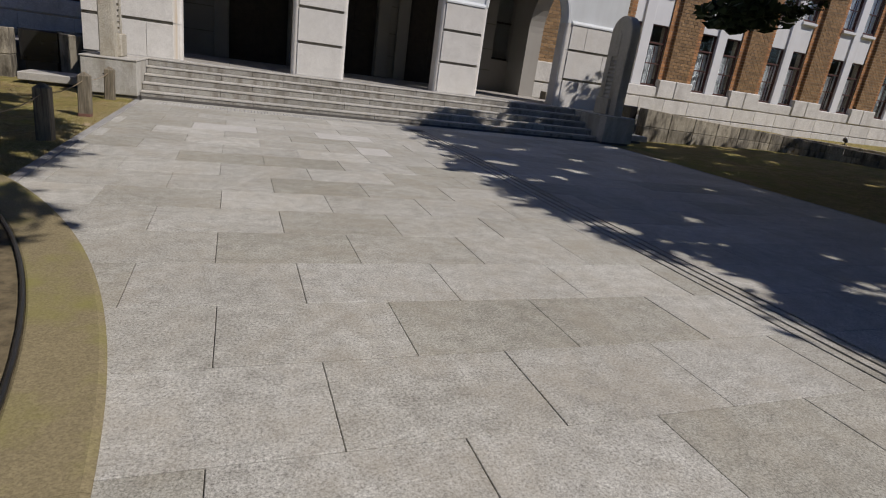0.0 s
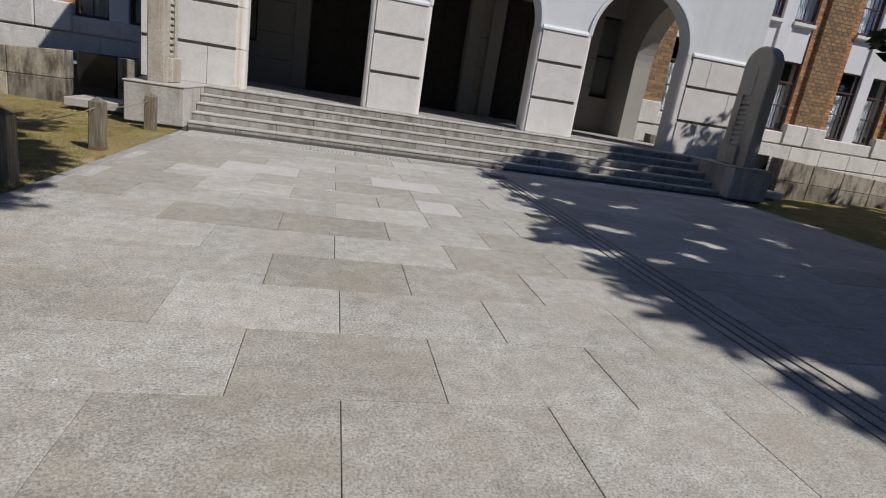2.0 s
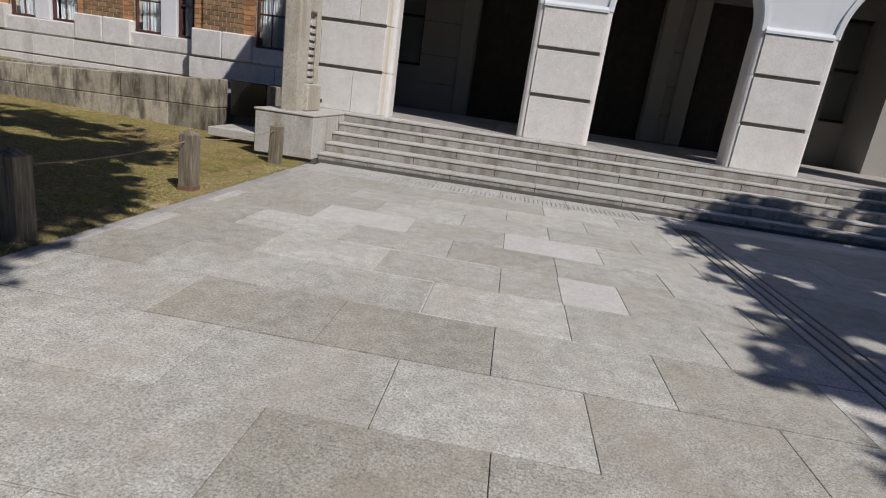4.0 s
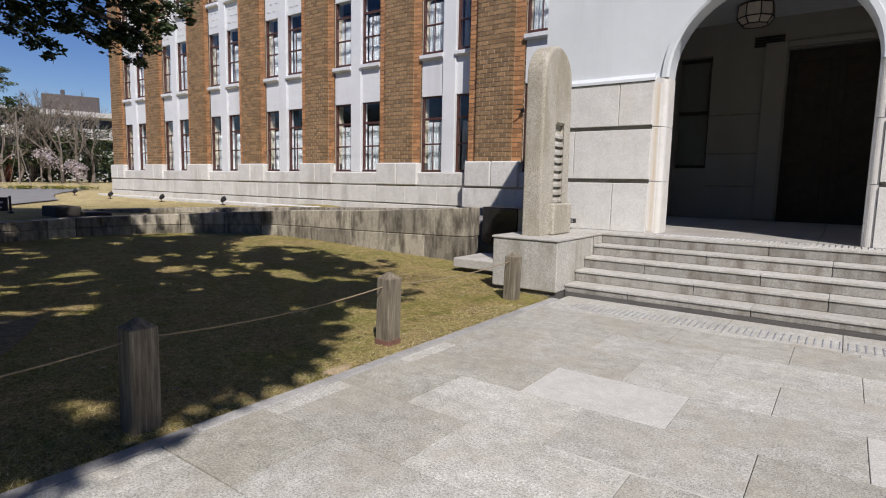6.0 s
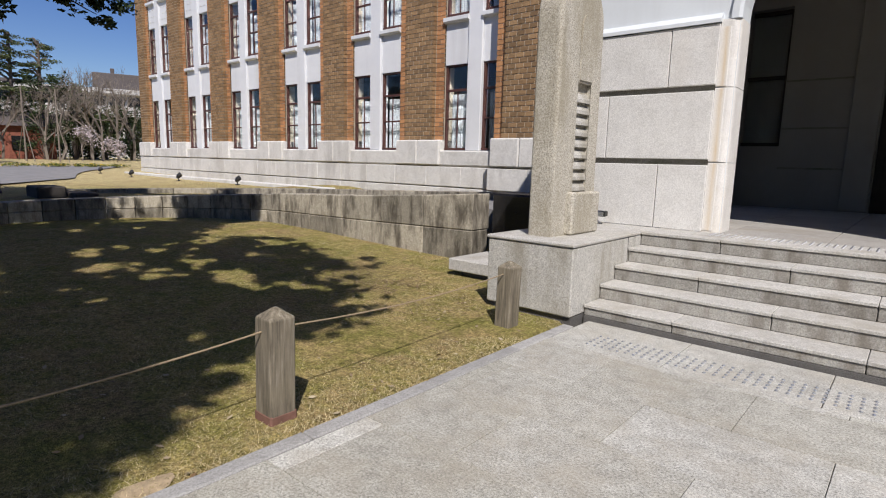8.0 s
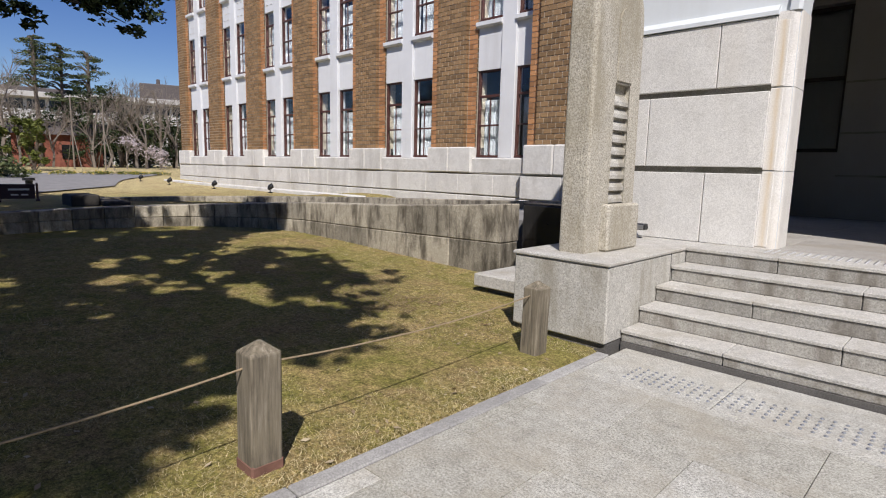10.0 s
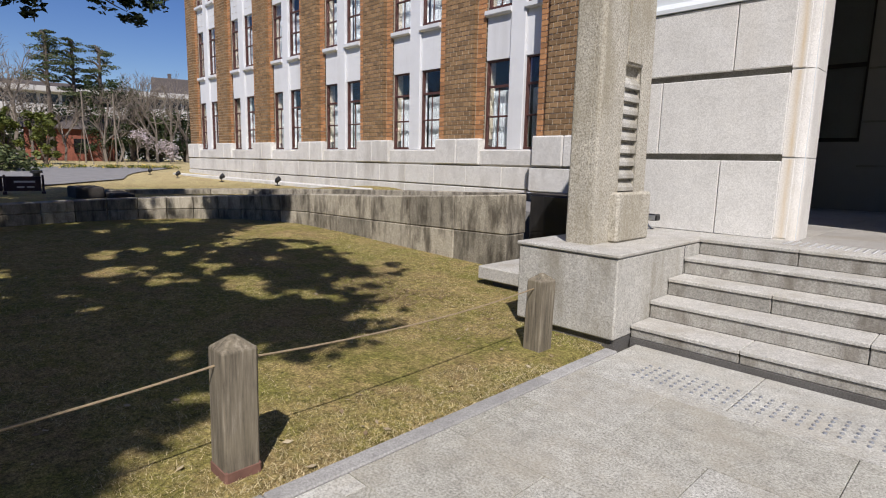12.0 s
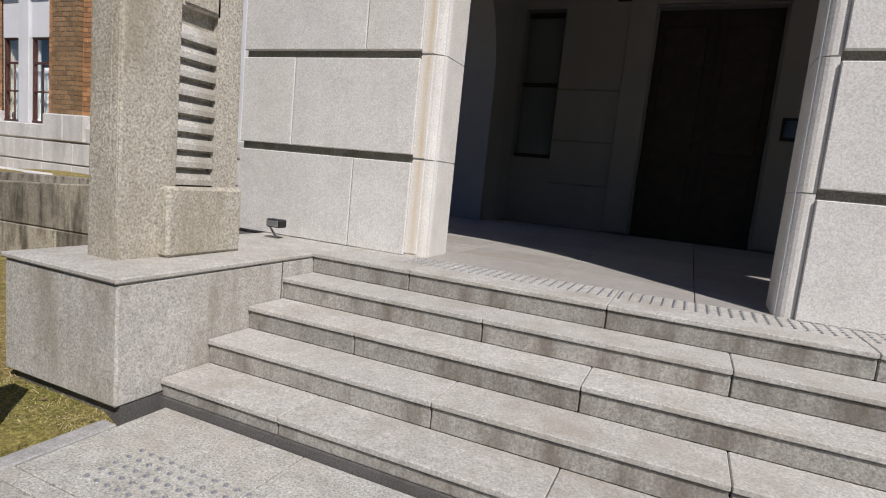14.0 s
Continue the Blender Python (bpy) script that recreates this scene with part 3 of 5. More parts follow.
for i, (a, b) in enumerate(PWINS):
    w_ = structure(empty(f"window_{i + 2}", (a + b) / 2, 22.42, 1.95), "tall dark sash window in the porch wall")
    h_, d_ = 2.69, (b - a) / 2
    part("window_frame", join([box_data(-d_, -d_ + 0.07, 0, 0.12, 0, h_, 0.006), box_data(d_ - 0.07, d_, 0, 0.12, 0, h_, 0.006), box_data(-d_, d_, -0.02, 0.13, 0, 0.08, 0.006), box_data(-d_, d_, 0, 0.12, h_ - 0.07, h_, 0.006)]), DOORWOOD, w_)
    block("meeting_rail", -d_ + 0.07, d_ - 0.07, 0.01, 0.09, 1.35, 1.42, DOORWOOD, w_, 0.005)
    block("blind", -d_ + 0.05, d_ - 0.05, 0.15, 0.17, 0.02, h_ - 0.03, SIDEWALL, w_, 0.004, "drawn dull blind")
    for z0, z1 in ((0.08, 1.35), (1.42, h_ - 0.07)):
        block("pane", -d_ + 0.06, d_ - 0.06, 0.05, 0.056, z0, z1, GLASS, w_, 0)
# unseen hall shell added as dark backing; its dimness is in the colour
structure(block("wall_hall", WEST, 2 * AX - WEST, 24.0, 24.3, 0, EAVES_Z, ROOMDARK, c=0), "added dark backing wall behind the porch")
structure(block("floor_hall", WEST, 2 * AX - WEST, 22.6, 24.0, 0.4, LAND - 0.01, ROOMDARK, c=0), "added dark backing floor behind the doors")
structure(block("ceiling_hall", WEST, 2 * AX - WEST, 22.6, 24.0, 5.6, 5.8, ROOMDARK, c=0), "added dark backing ceiling of the hall")
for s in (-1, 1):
    structure(block("wall_hall_end", MX(WEST, s), MX(WEST + 0.2, s), 22.61, 24.0, 0, 5.6, ROOMDARK, c=0), "added dark backing end wall of the hall")

# small dark notice box beside the door
nb = tagged(empty("notice_box", 2.78, 22.16, 2.5), "small dark wall box beside the door", "wall box")
block("box_body", -0.12, 0.12, -0.08, 0.04, 0, 0.36, BLACKMETAL, nb, 0.01)
block("box_face", -0.09, 0.09, -0.1, -0.08, 0.04, 0.32, GLOSSBLACK, nb, 0.01)
vent = tagged(empty("wall_vent", 0.2, 22.17, 4.72), "dark louvred vent high on the porch wall", "vent")
for i in range(4):
    block("vent_slat", -0.3, 0.3, -0.03, 0.02, i * 0.06, i * 0.06 + 0.04, BLACKMETAL, vent, 0.005)


# ---------------------------------------------------------------- pedestals and stelae
def pedestal_and_stele(s):
    def SX(x, s):
        return x if s < 0 else 2 * AX - x - 0.2

    P = lambda a, b: (SX(a, s), SX(b, s))
    ped = tagged(empty("pedestal"), "rough granite pedestal block with a smooth top slab beside the steps", "pedestal", "entrance pedestals")
    block("body", *P(-1.95, -0.995), 13.70, 15.84, 0.06, 0.715, PEDESTAL, ped, 0.012)
    block("top_slab", *P(-1.965, -0.985), 13.685, 15.838, 0.718, 0.75, STEP, ped, 0.008)
    # set-back base in the dark stone fills the gap under the body
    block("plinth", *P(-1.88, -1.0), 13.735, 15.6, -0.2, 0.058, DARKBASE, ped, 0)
    block("joint", *P(-1.0, -0.991), 14.93, 14.936, 0.1, 0.715, DARKBASE, ped, 0)
    st = tagged(empty("stele"), "tall round-headed rough granite stele with a slatted niche", "stele", "entrance stelae")
    # slab with a half-round head, thin across x
    def slab(x0, x1, y0, y1, z0, z_top, c, r_scale=1.0):
        r = (y1 - y0) / 2
        cy = (y0 + y1) / 2
        prof = [(y0, z0)] + [(cy - r * math.cos(math.pi * i / 24), z_top - r * r_scale + r * r_scale * math.sin(math.pi * i / 24)) for i in range(25)] + [(y1, z0)]
        bm = bmesh.new()
        a = [bm.verts.new((SX(x0, s), y, z)) for y, z in prof]
        b = [bm.verts.new((SX(x1, s), y, z)) for y, z in prof]
        n = len(prof)
        fa, fb = bm.faces.new(a), bm.faces.new(b[::-1])
        for i in range(n):
            bm.faces.new((a[i], b[i], b[(i + 1) % n], a[(i + 1) % n]))
        bmesh.ops.recalc_face_normals(bm, faces=bm.faces)
        es = [e for f in (fa, fb) for e in f.edges]
        bmesh.ops.bevel(bm, geom=es, offset=c, segments=3, affect="EDGES", profile=0.5)
        return bm
    part("slab", slab(-1.67, -1.455, 13.98, 14.88, LAND, 3.33, 0.025), STELE, st)
    # inner leaf with its pocket
    Y0, Y1, Z0, Z1 = 14.36, 14.66, 1.19, 2.29
    cy, r = 14.43, 0.45
    ys = sorted({13.98, 14.88, Y0, Y1} | {round(cy - r * math.cos(math.pi * i / 30), 4) for i in range(31)})
    bm = bmesh.new()
    F = lambda y, z: bm.verts.new((SX(-1.40, s), y, z))
    B = lambda y, z, x=-1.47: bm.verts.new((SX(x, s), y, z))
    crown = lambda y: 3.33 - r + math.sqrt(max(0.0, r * r - (y - cy) ** 2))
    for a, b in zip(ys, ys[1:]):
        hole = Y0 - 1e-6 <= a and b <= Y1 + 1e-6
        for lo, hi in (((LAND, LAND), (Z0, Z0)), ((Z1, Z1), (crown(a), crown(b)))) if hole else (((LAND, LAND), (crown(a), crown(b))),):
            bm.faces.new((F(a, lo[0]), F(b, lo[1]), F(b, hi[1]), F(a, hi[0])))
        bm.faces.new((F(a, crown(a)), F(b, crown(b)), B(b, crown(b)), B(a, crown(a))))
        if hole:
            bm.faces.new((F(a, Z0), F(b, Z0), B(b, Z0), B(a, Z0)))
            bm.faces.new((F(a, Z1), F(b, Z1), B(b, Z1), B(a, Z1)))
    for y in (Y0, Y1):
        bm.faces.new((F(y, Z0), F(y, Z1), B(y, Z1), B(y, Z0)))
    for y in (13.98, 14.88):
        bm.faces.new((F(y, LAND), F(y, 3.33 - r), B(y, 3.33 - r), B(y, LAND)))
    bmesh.ops.remove_doubles(bm, verts=bm.verts, dist=5e-4)
    bmesh.ops.recalc_face_normals(bm, faces=bm.faces)
    rim = [e for e in bm.edges if len(e.link_faces) == 2 and abs(e.verts[0].co.x - SX(-1.40, s)) < 1e-4 and abs(e.verts[1].co.x - SX(-1.40, s)) < 1e-4
           and abs(e.link_faces[0].normal.dot(e.link_faces[1].normal)) < 0.5 and not all(Y0 - 0.01 < v.co.y < Y1 + 0.01 and v.co.z < Z1 + 0.01 for v in e.verts)]
    bmesh.ops.bevel(bm, geom=rim, offset=0.05, segments=4, affect="EDGES", profile=0.5)
    leaf_ = part("inner_leaf", bm, STELE, st)
    bm = bmesh.new()
    prof = [(14.38, 2.31)] + [(14.505 - 0.125 * math.cos(math.pi * i / 14), 2.83 + 0.125 * math.sin(math.pi * i / 14)) for i in range(15)] + [(14.63, 2.31)]
    a = [bm.verts.new((SX(-1.401, s), y, z)) for y, z in prof]
    b = [bm.verts.new((SX(-1.388, s), y, z)) for y, z in prof]
    bm.faces.new(b)
    for i in range(len(prof)):
        bm.faces.new((a[i], a[(i + 1) % len(prof)], b[(i + 1) % len(prof)], b[i]))
    bmesh.ops.recalc_face_normals(bm, faces=bm.faces)
    part("raised_panel", bm, STELE, leaf_)
    block("niche_block", *P(-1.46, -1.32), 14.25, 14.86, LAND, 1.19, STELE, st, 0.02)
    for i in range(9):
        z = 1.2 + i * 0.112
        bm = bmesh.new()
        w = [(-1.455, z), (-1.455, z + 0.095), (-1.445, z + 0.09), (-1.408, z + 0.035), (-1.405, z)]
        a = [bm.verts.new((SX(x_, s), Y0 + 0.001, z_)) for x_, z_ in w]
        b = [bm.verts.new((SX(x_, s), Y1 - 0.001, z_)) for x_, z_ in w]
        for j in range(5):
            bm.faces.new((a[j], a[(j + 1) % 5], b[(j + 1) % 5], b[j]))
        bm.faces.new(a), bm.faces.new(b[::-1])
        bmesh.ops.recalc_face_normals(bm, faces=bm.faces)
        part("niche_slat", bm, PEDESTAL, leaf_)
    # low bench-like stone beside the pedestal
    be = tagged(empty("stone_slab"), "low pale granite slab lying on the lawn behind the pedestal", "stone slab", "low slabs")
    block("slab", *P(-3.25, -1.97), 14.62, 15.55, 0.07, 0.225, STEP, be, 0.012)
    block("foot", *P(-3.1, -2.1), 14.72, 15.45, -0.1, 0.07, DARKBASE, be, 0)


pedestal_and_stele(-1), pedestal_and_stele(1)


# ---------------------------------------------------------------- carriage ramps
def top_z(k, total):
    return float(np.interp(k, (0, 5, 15, 30, 42, 60, 84), (1.08, 1.01, 0.84, 0.69, 0.61, 0.53, 0.44)))


def ramp_wall(name, s, off, thick, base, raise_by, skip, label, courses=2, stop=None):
    pts = ramp_curve(off)
    wall = structure(empty(name), label)
    n = len(pts) if stop is None else stop
    k = skip
    rng = random.Random(len(name))
    while k + 1 < n:
        e = min(k + 4, n - 1)
        ends = []
        for i in (k, e):
            (xa, ya), (xb, yb) = pts[max(i - 1, 0)], pts[min(i + 1, len(pts) - 1)]
            t_ = Vector((xb - xa, yb - ya, 0)).normalized()
            ends.append((Vector((*pts[i], 0)), Vector((t_.y, -t_.x, 0)), t_, top_z(i, n) + raise_by))
        (p, np_, tp, zp), (q, nq, tq, zq) = ends
        p, q = p + tp * 0.006, q - tq * 0.006
        def stone_(z0a, z0b, z1a, z1b, inset):
            bm = bmesh.new()
            vs = []
            for pt, nn, z0, z1 in ((p, np_, z0a, z1a), (q, nq, z0b, z1b)):
                o, i_ = pt - nn * inset, pt - nn * thick
                vs.append([bm.verts.new((MX(o.x, s), o.y, z0)), bm.verts.new((MX(o.x, s), o.y, z1)), bm.verts.new((MX(i_.x, s), i_.y, z1)), bm.verts.new((MX(i_.x, s), i_.y, z0))])
            for i in range(4):
                bm.faces.new((vs[0][i], vs[0][(i + 1) % 4], vs[1][(i + 1) % 4], vs[1][i]))
            bm.faces.new(vs[0]), bm.faces.new(vs[1])
            bmesh.ops.recalc_face_normals(bm, faces=bm.faces)
            bmesh.ops.bevel(bm, geom=list(bm.edges), offset=0.012, segments=1, affect="EDGES")
            part("wall_stone", bm, MOSSWALL, wall)
        j = rng.uniform(-0.006, 0.006)
        if courses == 2:
            ma, mb = 0.13 + 0.33 * zp, 0.13 + 0.33 * zq
            stone_(ma + 0.008, mb + 0.008, zp, zq, j)
            stone_(base, base, ma, mb, 0.03 + j)
        else:
            stone_(base, base, zp, zq, j)
        k = e
    return wall


for s in (-1, 1):
    ramp_wall("wall_ramp_outer", s, 0.0, 0.42, -0.2, 0.0, 5, "curved stone retaining wall with black streaks")
    ramp_wall("wall_ramp_inner", s, 4.3, 0.4, -0.1, -0.05, 0, "far curved stone retaining wall of the ramp", 1, 62)
    a, b = ramp_curve(0.3), ramp_curve(4.3)
    vs, fs = [], []
    for i, (p, q) in enumerate(zip(a, b)):
        z = min(LAND - 0.01, top_z(i, len(a)) - 0.22)
        for x_, y_, zz in ((*p, z), (*q, z), (*p, -0.25), (*q, -0.25)):
            vs.append((MX(x_, s), y_, zz))
        if i:
            m = (i - 1) * 4
            fs += [(m, m + 1, m + 5, m + 4), (m, m + 4, m + 6, m + 2), (m + 1, m + 3, m + 7, m + 5)]
    structure(part("ramp", (vs, fs), ASPHALT), "carriage ramp up to the porch's side arch")
    # black plate and last stone beside the porch
    pl = tagged(empty("black_panel", MX(-3.2, s), 16.0, 0), "polished black metal box set in the ramp wall", "metal box", "ramp boxes")
    block("plate", -0.36, 0.36, 0.0, 0.3, 0.36, 1.0, GLOSSBLACK, pl, 0.008)
    block("frame", -0.38, 0.38, 0.02, 0.32, 1.0, 1.02, BLACKMETAL, pl, 0.004)
    block("foot", -0.3, 0.3, 0.1, 0.4, -0.1, 0.36, DARKBASE, pl, 0)
    ws = structure(empty("wall_ramp_end"), "last streaked stone of the ramp wall")
    piece("wall_stone", MX(-2.6, s), 16.2, -0.2, 0.44, 0.4, 1.2, MOSSWALL, ws, 0.014)
# dark blocks closing the west ramp's far wall
db = tagged(empty("stone_blocks", -15.2, 13.3, 0.2), "two dark stone blocks at the ramp's end", "stone blocks")
block("block_tall", -0.1, 0.85, -0.5, 0.1, -0.1, 0.44, TARP, db, 0.03)
block("block_low", 0.3, 1.3, 0.15, 0.65, -0.1, 0.3, TARP, db, 0.03)


# ---------------------------------------------------------------- the brick wings
WING_Y = 22.4                   # sill line of the wings
PITCH, FIRST, BAYS, HALF = 4.28, -4.73, 7, 1.185
FLOORS = [(1.83, 4.37), (5.78, 8.15), (9.52, 11.85)]
EAVES = 13.4
COURSE, BRICK_L = 0.137, 0.27


def window_unit():
    """One sash window, origin at the middle of its sill line: 0.9 wide, 2.55 high."""
    w, h = 0.453, 2.55
    win = structure(empty("window_1"), "tall dark red-brown sash window with white curtains behind")
    fr = []
    for a, b in ((-w, -w + 0.06), (w - 0.06, w)):
        fr.append(box_data(a, b, 0.0, 0.12, 0, h, 0.006))
    fr.append(box_data(-w, w, -0.02, 0.14, 0, 0.07, 0.006))
    fr.append(box_data(-w, w, 0.0, 0.12, h - 0.06, h, 0.006))
    part("window_frame", join(fr), SASH, win)
    for z, d in ((h * 0.69, 0.07), (h * 0.36, 0.05)):
        block("meeting_rail", -w + 0.06, w - 0.06, 0.01, 0.09, z, z + d, SASH, win, 0.005)
    block("glazing_bar", -0.013, 0.013, 0.03, 0.07, 0.07, h * 0.69, SASH, win, 0.003)
    for z0, z1 in ((0.07, h * 0.36), (h * 0.36 + 0.05, h * 0.69), (h * 0.69 + 0.07, h - 0.06)):
        pane = block("pane", -w + 0.05, w - 0.05, 0.055, 0.061, z0, z1, GLASS, win, 0)
        pane.visible_shadow = False
    # gathered curtain
    vs, fs = [], []
    N = 28
    for i in range(N + 1):
        u = -w + 0.07 + (2 * w - 0.14) * i / N
        y = 0.27 + 0.03 * math.sin(i * 1.7) + 0.012 * math.sin(i * 4.1)
        vs += [(u, y, 0.05), (u, y + 0.01 * math.sin(i), h * 0.67)]
        if i:
            fs.append((2 * i - 2, 2 * i, 2 * i + 1, 2 * i - 1))
    cu = part("curtain", (vs, fs), CURTAIN, win, "white gathered curtain")
    for p in cu.data.polygons:
        p.use_smooth = True
    return win


win_master = window_unit()
win_master.matrix_basis = pose(FIRST - 0.721, WING_Y - 0.6 + 0.13, FLOORS[0][0])
first_used = False


def sill(x0, x1, z, wing, FY):
    bm = bmesh.new()
    prof = [(FY + 0.3, z - 0.2), (FY + 0.0, z - 0.2), (FY - 0.045, z - 0.16), (FY - 0.045, z - 0.05), (FY + 0.16, z), (FY + 0.3, z)]
    a = [bm.verts.new((x0, y, q)) for y, q in prof]
    b = [bm.verts.new((x1, y, q)) for y, q in prof]
    n = len(prof)
    for i in range(n):
        bm.faces.new((a[i], b[i], b[(i + 1) % n], a[(i + 1) % n]))
    bm.faces.new(a), bm.faces.new(b[::-1])
    bmesh.ops.recalc_face_normals(bm, faces=bm.faces)
    return part("window_sill", bm, WHITE, wing)


BRICK_JOBS = []


def WX(x, s):
    """As MX, for the wings: the east wing's far bays stand 0.8 m nearer the porch."""
    return MX(x, s) - (0.8 if s > 0 and x < -6.5 else 0.0)


def wing(s):
    wing_ = structure(empty("wall_wing_west" if s < 0 else "wall_wing_east"), "three-storey brown brick wing with paired tall windows and white panels")
    global first_used
    centres = [FIRST - PITCH * k for k in range(BAYS)]
    for k, c in enumerate(centres):
        a, b = c - HALF, c + HALF
        X0, X1 = sorted((WX(a, s), WX(b, s)))
        FY = WING_Y - (0.6 if k == 0 else 0.0)     # the bays next to the porch stand forward
        C = (X0 + X1) / 2
        block("mullion", C - 0.265, C + 0.265, FY + 0.02, FY + 0.4, FLOORS[0][0] - 0.02, EAVES - 0.9, WHITE, wing_, 0.02)
        for f, (z0, z1) in enumerate(FLOORS):
            nxt = FLOORS[f + 1][0] - 0.2 if f < 2 else EAVES - 0.5
            for p, q in ((X0 + 0.008, C - 0.265), (C + 0.265, X1 - 0.008)):
                block("spandrel", p, q, FY + 0.1, FY + 0.4, z1, nxt, WHITE, wing_, 0.006)
                sill(p - 0.02, q + 0.02, z0, wing_, FY)
                if f == 1:
                    for r in range(3):
                        for j in range(2):
                            xx = p + 0.15 + 0.36 * j + (0.16 if r % 2 else 0)
                            if xx + 0.2 < q:
                                block("panel_slot", xx, xx + 0.18, FY + 0.085, FY + 0.11, z1 + 0.3 + 0.3 * r, z1 + 0.33 + 0.3 * r, PLINTH, wing_, 0)
                mx = (p + q) / 2
                if not first_used:
                    first_used = True
                    continue
                copy_thing(win_master, pose(mx, FY + 0.13, z0))
        # plinth under the windows
        block("plinth_sill", X0 - 0.08, X1 + 0.08, FY - 0.06, FY + 0.3, 1.36, FLOORS[0][0] - 0.02, PLINTH, wing_, 0.03)
        # pier to the outer side of this bay
        pa = a - (PITCH - 2 * HALF)
        P0, P1 = sorted((WX(pa, s), WX(a, s)))
        if k == BAYS - 1:
            if s < 0:
                P0 += 0.3
            else:
                P1 -= 0.3
        pier_ = structure(empty("wall_pier"), "brown brick pier with orange brick edges between windows")
        block("pier_core", P0 + 0.01, P1 - 0.01, FY + 0.07, WING_Y + 0.55, 2.14, EAVES, MORTAR, pier_, 0)
        block("pier_core", P0 + 0.37, P1 - 0.37, FY - 0.06, FY + 0.1, 2.14, EAVES, MORTAR, pier_, 0)
        near = s < 0 and k < 3
        BRICK_JOBS.append((pier_, P0, P1, 0, near, FY))
        for zz0, zz1 in ((1.36, 2.14),):
            m = (P0 + P1) / 2
            for p, q in ((P0 + 0.0, m - 0.003), (m + 0.003, P1)):
                piece("plinth_stone", (p + q) / 2, FY + 0.12, zz0, round(q - p, 2) - 0.004, 0.5, zz1 - zz0, PLINTH, wing_, 0.035)
    first_edge = FIRST + HALF
    FY = WING_Y - 0.6
    E0, E1 = sorted((WX(WEST - 0.02, s), WX(first_edge, s)))
    pier_ = structure(empty("wall_pier"), "brown brick pier meeting the porch wall")
    block("pier_core", E0, E1, FY + 0.0, WING_Y + 0.55, 2.14, EAVES, MORTAR, pier_, 0)
    BRICK_JOBS.append((pier_, E0, E1, 1, False, FY))
    piece("plinth_stone", (E0 + E1) / 2, FY + 0.12, 1.36, round(E1 - E0, 2), 0.5, 0.78, PLINTH, wing_, 0.03)
    # lower plinth courses, with a groove between
    end = centres[-1] - HALF - (PITCH - 2 * HALF) + 0.3
    L0 = WEST - 0.02
    while L0 > end:
        L1 = max(L0 - 1.42, end)
        L1 = max(L1, -7.9) if L0 > -7.9 + 0.01 else L1
        A, B = sorted((WX(L0, s), WX(L1, s)))
        FY = WING_Y - 0.6 if L0 > -7.9 + 0.01 else WING_Y
        for z0, z1, d in ((0.72, 1.32, 0.0), (-0.1, 0.68, 0.05)):
            piece("plinth_stone", (A + B) / 2, FY + 0.14 - d / 2, z0, round(B - A, 3) - 0.004, 0.46, z1 - z0, PLINTH, wing_, 0.014)
        L0 = L1
    FY = WING_Y
    A, B = sorted((WX(WEST, s), WX(end, s)))
    C0, C1 = sorted((WX(WEST, s), WX(-7.9, s)))
    block("plinth_back", C0, C1, FY - 0.58, FY + 0.02, -0.2, 1.8, MORTAR, wing_, 0)
    block("cornice", C0, C1, FY - 0.85, FY - 0.25, EAVES, EAVES + 0.6, WHITE, wing_, 0.04)
    block("plinth_back", A, B, FY + 0.02, FY + 0.5, -0.2, 1.8, MORTAR, wing_, 0)
    # inner rooms as added boxes with their dimness in the colour, roof, ends
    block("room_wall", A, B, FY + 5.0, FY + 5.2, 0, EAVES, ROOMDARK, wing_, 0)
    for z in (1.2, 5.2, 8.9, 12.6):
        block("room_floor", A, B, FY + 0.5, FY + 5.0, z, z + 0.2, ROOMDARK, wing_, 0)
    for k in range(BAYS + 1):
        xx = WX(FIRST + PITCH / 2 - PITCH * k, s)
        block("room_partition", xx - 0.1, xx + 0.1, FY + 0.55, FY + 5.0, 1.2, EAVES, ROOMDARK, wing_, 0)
    xe = WX(end, s)
    block("end_wall", min(xe, xe - s * 0.4), max(xe, xe - s * 0.4), FY + 0.07, FY + 14, -0.2, EAVES, MORTAR, wing_, 0)
    block("cornice", A - 0.2, B + 0.2, FY - 0.25, FY + 14, EAVES, EAVES + 0.6, WHITE, wing_, 0.04)


wing(-1), wing(1)
structure(block("wall_middle", WEST, 2 * AX - WEST, 22.62, 23.0, TOP, EAVES, WHITE, c=0), "plain upper wall behind the porch")

# ---------------------------------------------------------------- drain along the axis
drain = structure(empty("drain"), "long cast-iron slotted drain set in the paving")
block("drain_bed", 4.41, 4.79, 1.0, 12.75, -0.2, -0.045, DARKBASE, drain, 0)
SLOTS = (4.43, 4.543, 4.657, 4.77)
for xa, xb in zip(SLOTS, SLOTS[1:]):
    y = 1.0
    while y < 12.7:
        y1 = min(y + 1.95, 12.75)
        block("drain_strip", xa + 0.017, xb - 0.017, y, y1 - 0.004, -0.06, -0.001, PAVE, drain, 0.003)
        y = y1

